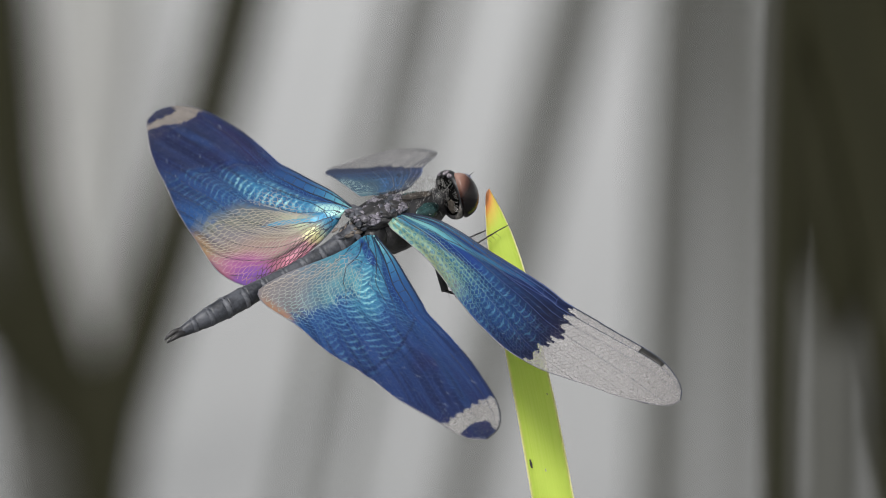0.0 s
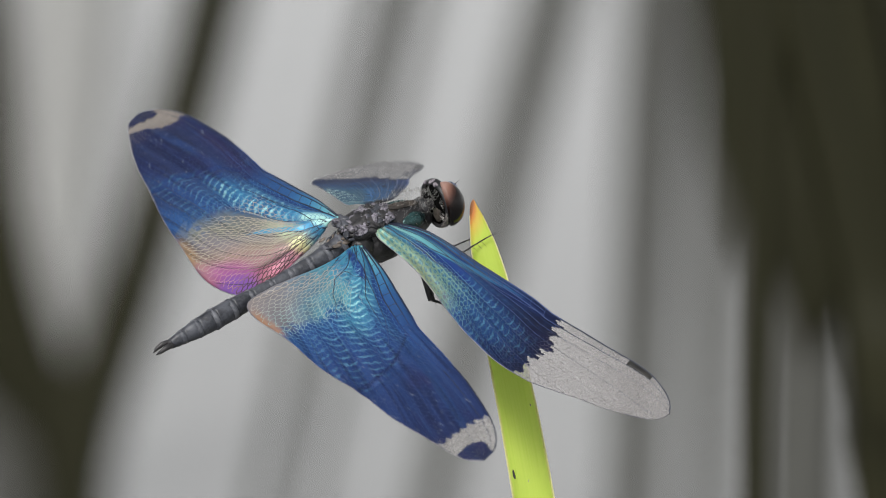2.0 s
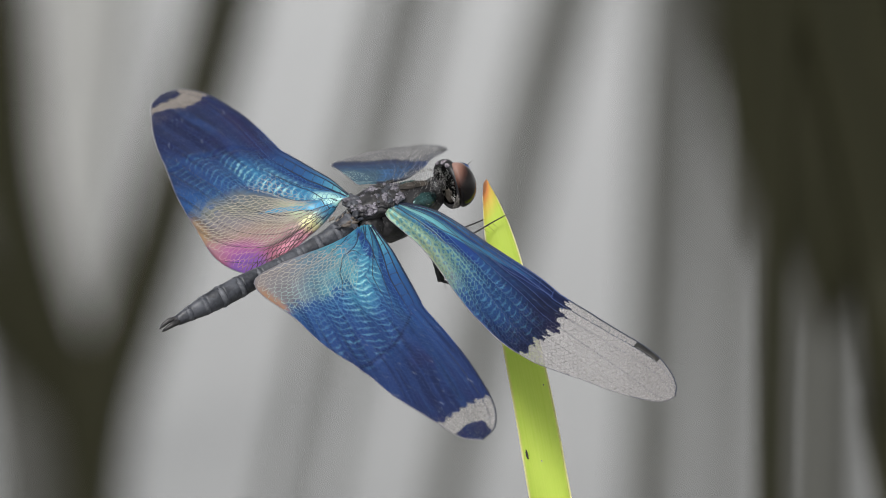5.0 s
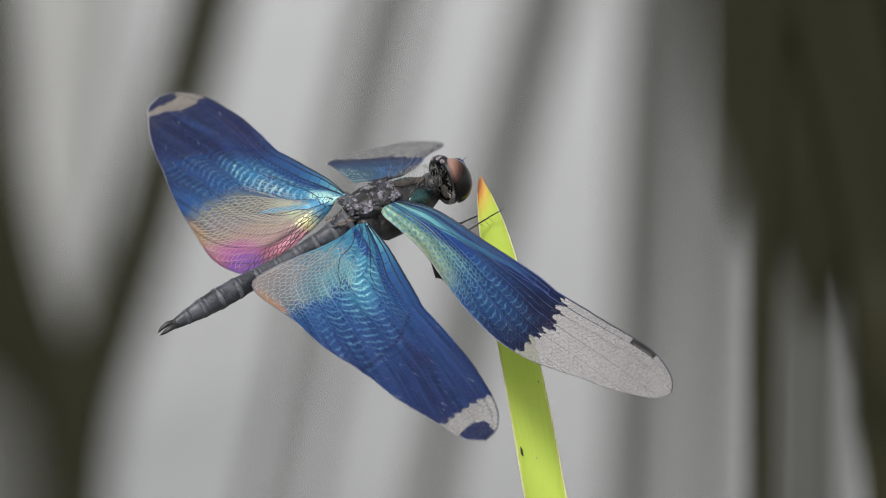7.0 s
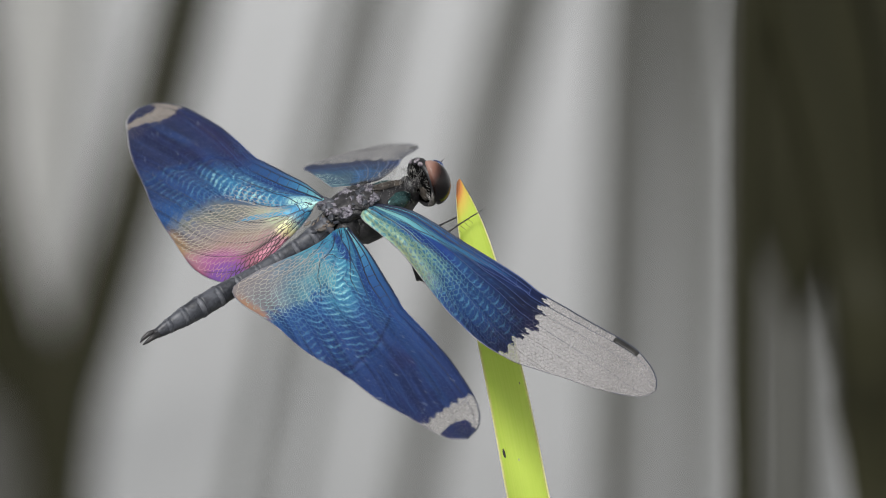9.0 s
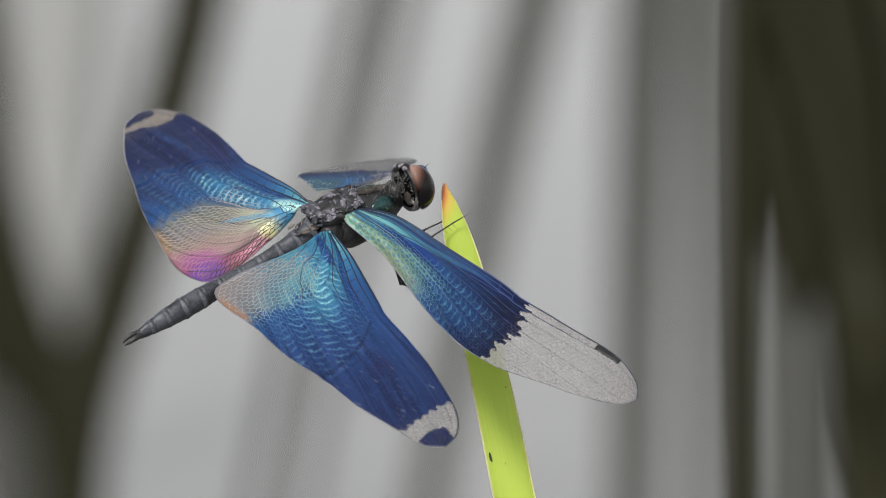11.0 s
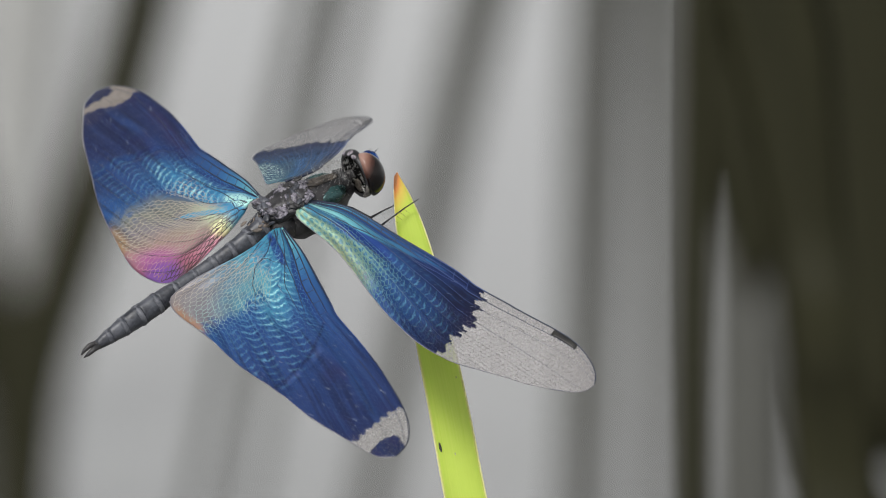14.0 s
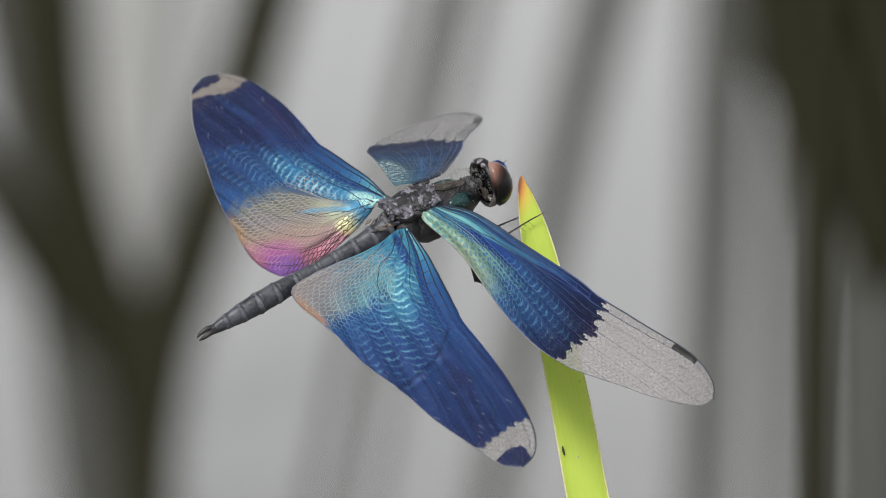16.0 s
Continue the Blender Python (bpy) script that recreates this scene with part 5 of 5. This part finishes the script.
RIGHT_HINDWING_ROWS = [
    (0, -0.001135, -0.002358, -0.001019, 178.017, 1.903, -98.149),
    (0.5, -0.001135, -0.002358, -0.001019, 177.412, 2.067, -97.947),
    (1, -0.001135, -0.002358, -0.001019, 177.664, 2.963, -97.986),
    (1.5, -0.001135, -0.002358, -0.001019, 177.909, 2.271, -97.538),
    (2, -0.001135, -0.002358, -0.001019, 178.277, 2.647, -97.942),
    (2.5, -0.001135, -0.002358, -0.001019, 177.537, 4.131, -97.307),
    (3, -0.001135, -0.002358, -0.001019, 177.358, 4.238, -97.323),
    (3.5, -0.001135, -0.002358, -0.001019, 177.288, 4.283, -97.559),
    (4, -0.001135, -0.002358, -0.001019, 177.632, 3.877, -97.479),
    (4.5, -0.001135, -0.002358, -0.001019, 177.827, 2.754, -98.011),
    (5, -0.001135, -0.002358, -0.001019, 177.137, 2.44, -97.612),
    (7.5, -0.001135, -0.002358, -0.001019, 176.995, 3.082, -97.044),
    (8, -0.001135, -0.002358, -0.001019, 177.812, 1.062, -97.571),
    (8.5, -0.001135, -0.002358, -0.001019, 176.848, 1.587, -97.271),
    (11, -0.001135, -0.002358, -0.001019, 177.058, 3.021, -98.047),
    (11.5, -0.001135, -0.002358, -0.001019, 176.052, 2.823, -97.238),
    (12, -0.001135, -0.002358, -0.001019, 176.035, 3.413, -97.128),
    (12.5, -0.001135, -0.002358, -0.001019, 175.777, 2.887, -96.672),
    (13, -0.001135, -0.002358, -0.001019, 177.018, 2.754, -97.905),
    (13.3, -0.001135, -0.002358, -0.001019, 174.954, 3.936, -95.232),
    (13.5, -0.001135, -0.002358, -0.001019, -177.313, 4.251, -101.237),
    (13.6, -0.001135, -0.002358, -0.001019, -174.882, 8.062, -101.143),
    (13.8, -0.001135, -0.002358, -0.001019, 174.563, 2.617, -98.796),
    (14, -0.001135, -0.002358, -0.001019, 179.607, 0.014, -99.282),
    (14.5, -0.001135, -0.002358, -0.001019, 178.674, 2.242, -98.818),
    (15, -0.001135, -0.002358, -0.001019, 178.355, 1.793, -98.354),
    (15.5, -0.001135, -0.002358, -0.001019, 176.945, 2.687, -96.95),
    (16, -0.001135, -0.002358, -0.001019, 177.35, 3.423, -97.086),
]
LEFT_HINDWING_ROWS = [
    (0, -0.000435, 0.00318, -0.000853, -1.807, 8.504, 89.36),
    (0.5, -0.000435, 0.00318, -0.000853, -0.917, 9.142, 89.302),
    (1, -0.000435, 0.00318, -0.000853, -1.724, 8.687, 88.733),
    (1.5, -0.000435, 0.00318, -0.000853, -2.291, 10.825, 88.53),
    (2, -0.000435, 0.00318, -0.000853, -1.078, 9.341, 88.894),
    (2.5, -0.000435, 0.00318, -0.000853, 0.037, 9.063, 89.16),
    (3, -0.000435, 0.00318, -0.000853, -1.588, 6.931, 90.062),
    (3.5, -0.000435, 0.00318, -0.000853, -2.315, 6.678, 89.585),
    (4, -0.000435, 0.00318, -0.000853, -2.789, 6.611, 90.009),
    (4.5, -0.000435, 0.00318, -0.000853, -2.835, 8.43, 89.165),
    (5, -0.000435, 0.00318, -0.000853, -1.501, 10.069, 88.699),
    (7.5, -0.000435, 0.00318, -0.000853, -1.24, 11.464, 88.468),
    (8, -0.000435, 0.00318, -0.000853, -2.474, 13.007, 87.759),
    (8.5, -0.000435, 0.00318, -0.000853, -1.746, 11.75, 88.88),
    (11, -0.000435, 0.00318, -0.000853, -1.41, 13.203, 86.143),
    (11.5, -0.000435, 0.00318, -0.000853, -0.312, 13.587, 87.347),
    (12, -0.000435, 0.00318, -0.000853, 0.508, 13.334, 87.781),
    (12.5, -0.000435, 0.00318, -0.000853, 0.109, 13.466, 88.112),
    (13, -0.000435, 0.00318, -0.000853, -0.077, 14.268, 86.468),
    (13.3, -0.000435, 0.00318, -0.000853, 5.389, 12.827, 89.516),
    (13.5, -0.000435, 0.00318, -0.000853, -5.933, 13.24, 82.096),
    (13.6, -0.000435, 0.00318, -0.000853, -5.628, 9.27, 80.76),
    (13.8, -0.000435, 0.00318, -0.000853, 4.478, 13.953, 86.804),
    (14, -0.000435, 0.00318, -0.000853, -2.689, 15.166, 84.763),
    (14.5, -0.000435, 0.00318, -0.000853, -1.836, 13.811, 85.223),
    (15, -0.000435, 0.00318, -0.000853, -1.405, 14.309, 85.833),
    (15.5, -0.000435, 0.00318, -0.000853, -1.099, 12.594, 87.868),
    (16, -0.000435, 0.00318, -0.000853, -1.74, 11.366, 88.167),
]
LEFT_FOREWING_ROWS = [
    (0, 0.002787, 0.002725, -0.000389, -1.781, 29.799, 47.291),
    (0.5, 0.002787, 0.002725, -0.000389, -2.098, 31.34, 46.458),
    (1, 0.002787, 0.002725, -0.000389, -2.79, 30.569, 46.017),
    (1.5, 0.002787, 0.002725, -0.000389, -4.656, 32.346, 45.1),
    (2, 0.002787, 0.002725, -0.000389, -2.853, 32.338, 45.232),
    (2.5, 0.002787, 0.002725, -0.000389, -2.612, 31.566, 45.899),
    (3, 0.002787, 0.002725, -0.000389, -1.465, 29.9, 47.23),
    (3.5, 0.002787, 0.002725, -0.000389, -3.297, 29.548, 45.716),
    (4, 0.002787, 0.002725, -0.000389, -3.967, 30.145, 45.537),
    (4.5, 0.002787, 0.002725, -0.000389, -3.818, 31.479, 44.97),
    (5, 0.002787, 0.002725, -0.000389, -4.228, 32.676, 44.901),
    (7.5, 0.002787, 0.002725, -0.000389, -4.658, 33.745, 44.837),
    (8, 0.002787, 0.002725, -0.000389, -5.481, 34.359, 44.314),
    (8.5, 0.002787, 0.002725, -0.000389, -3.984, 33.539, 46.161),
    (11, 0.002787, 0.002725, -0.000389, -4.593, 34.86, 42.498),
    (11.5, 0.002787, 0.002725, -0.000389, -5.016, 35.348, 43.54),
    (12, 0.002787, 0.002725, -0.000389, -5.04, 35.871, 43.6),
    (12.5, 0.002787, 0.002725, -0.000389, -4.703, 36.785, 43.599),
    (13, 0.002787, 0.002725, -0.000389, -4.664, 36.569, 43.028),
    (13.3, 0.002787, 0.002725, -0.000389, -1.739, 37.602, 47.82),
    (13.5, 0.002787, 0.002725, -0.000389, -13.165, 31.795, 37.461),
    (13.6, 0.002787, 0.002725, -0.000389, -11.673, 27.971, 37.13),
    (13.8, 0.002787, 0.002725, -0.000389, -6.485, 38.946, 44.115),
    (14, 0.002787, 0.002725, -0.000389, -9.942, 35.54, 41.552),
    (14.5, 0.002787, 0.002725, -0.000389, -8.276, 34.012, 42.886),
    (15, 0.002787, 0.002725, -0.000389, -8.559, 34.165, 43.052),
    (15.5, 0.002787, 0.002725, -0.000389, -7.123, 32.146, 45.669),
    (16, 0.002787, 0.002725, -0.000389, -7.004, 31.833, 45.355),
]
HEAD_ROWS = [
    (0, 0.009937, -0.000567, -0.00235, -32.036, 10.192, 0.0),
    (13.3, 0.009937, -0.000567, -0.00235, -32.036, 10.192, 0.0),
    (13.45, 0.010000, -0.001150, -0.003050, 15.730, -5.670, -41.780),
    (13.68, 0.010000, -0.001150, -0.003050, 15.730, -5.670, -41.780),
    (13.8, 0.009937, -0.000567, -0.00235, -32.036, 10.192, 0.0),
    (16, 0.009937, -0.000567, -0.00235, -32.036, 10.192, 0.0),
]

def motions():
    walk(fly, [(r[0], pose(*r[1:])) for r in BODY_ROWS])
    walk(head, [(r[0], pose(*r[1:])) for r in HEAD_ROWS])
    walk(right_fore, [(r[0], pose(*r[1:])) for r in RIGHT_FOREWING_ROWS])
    walk(left_fore, [(r[0], pose(*r[1:])) for r in LEFT_FOREWING_ROWS])
    walk(right_hind, [(r[0], pose(*r[1:])) for r in RIGHT_HINDWING_ROWS])
    walk(left_hind, [(r[0], pose(*r[1:])) for r in LEFT_HINDWING_ROWS])
    walk(swaying, [(t, Matrix.Translation(SWAY_FOOT) @ pose(0, 0, 0, 0, lean, 0)) for t, lean in SWAY_ROWS])


motions()
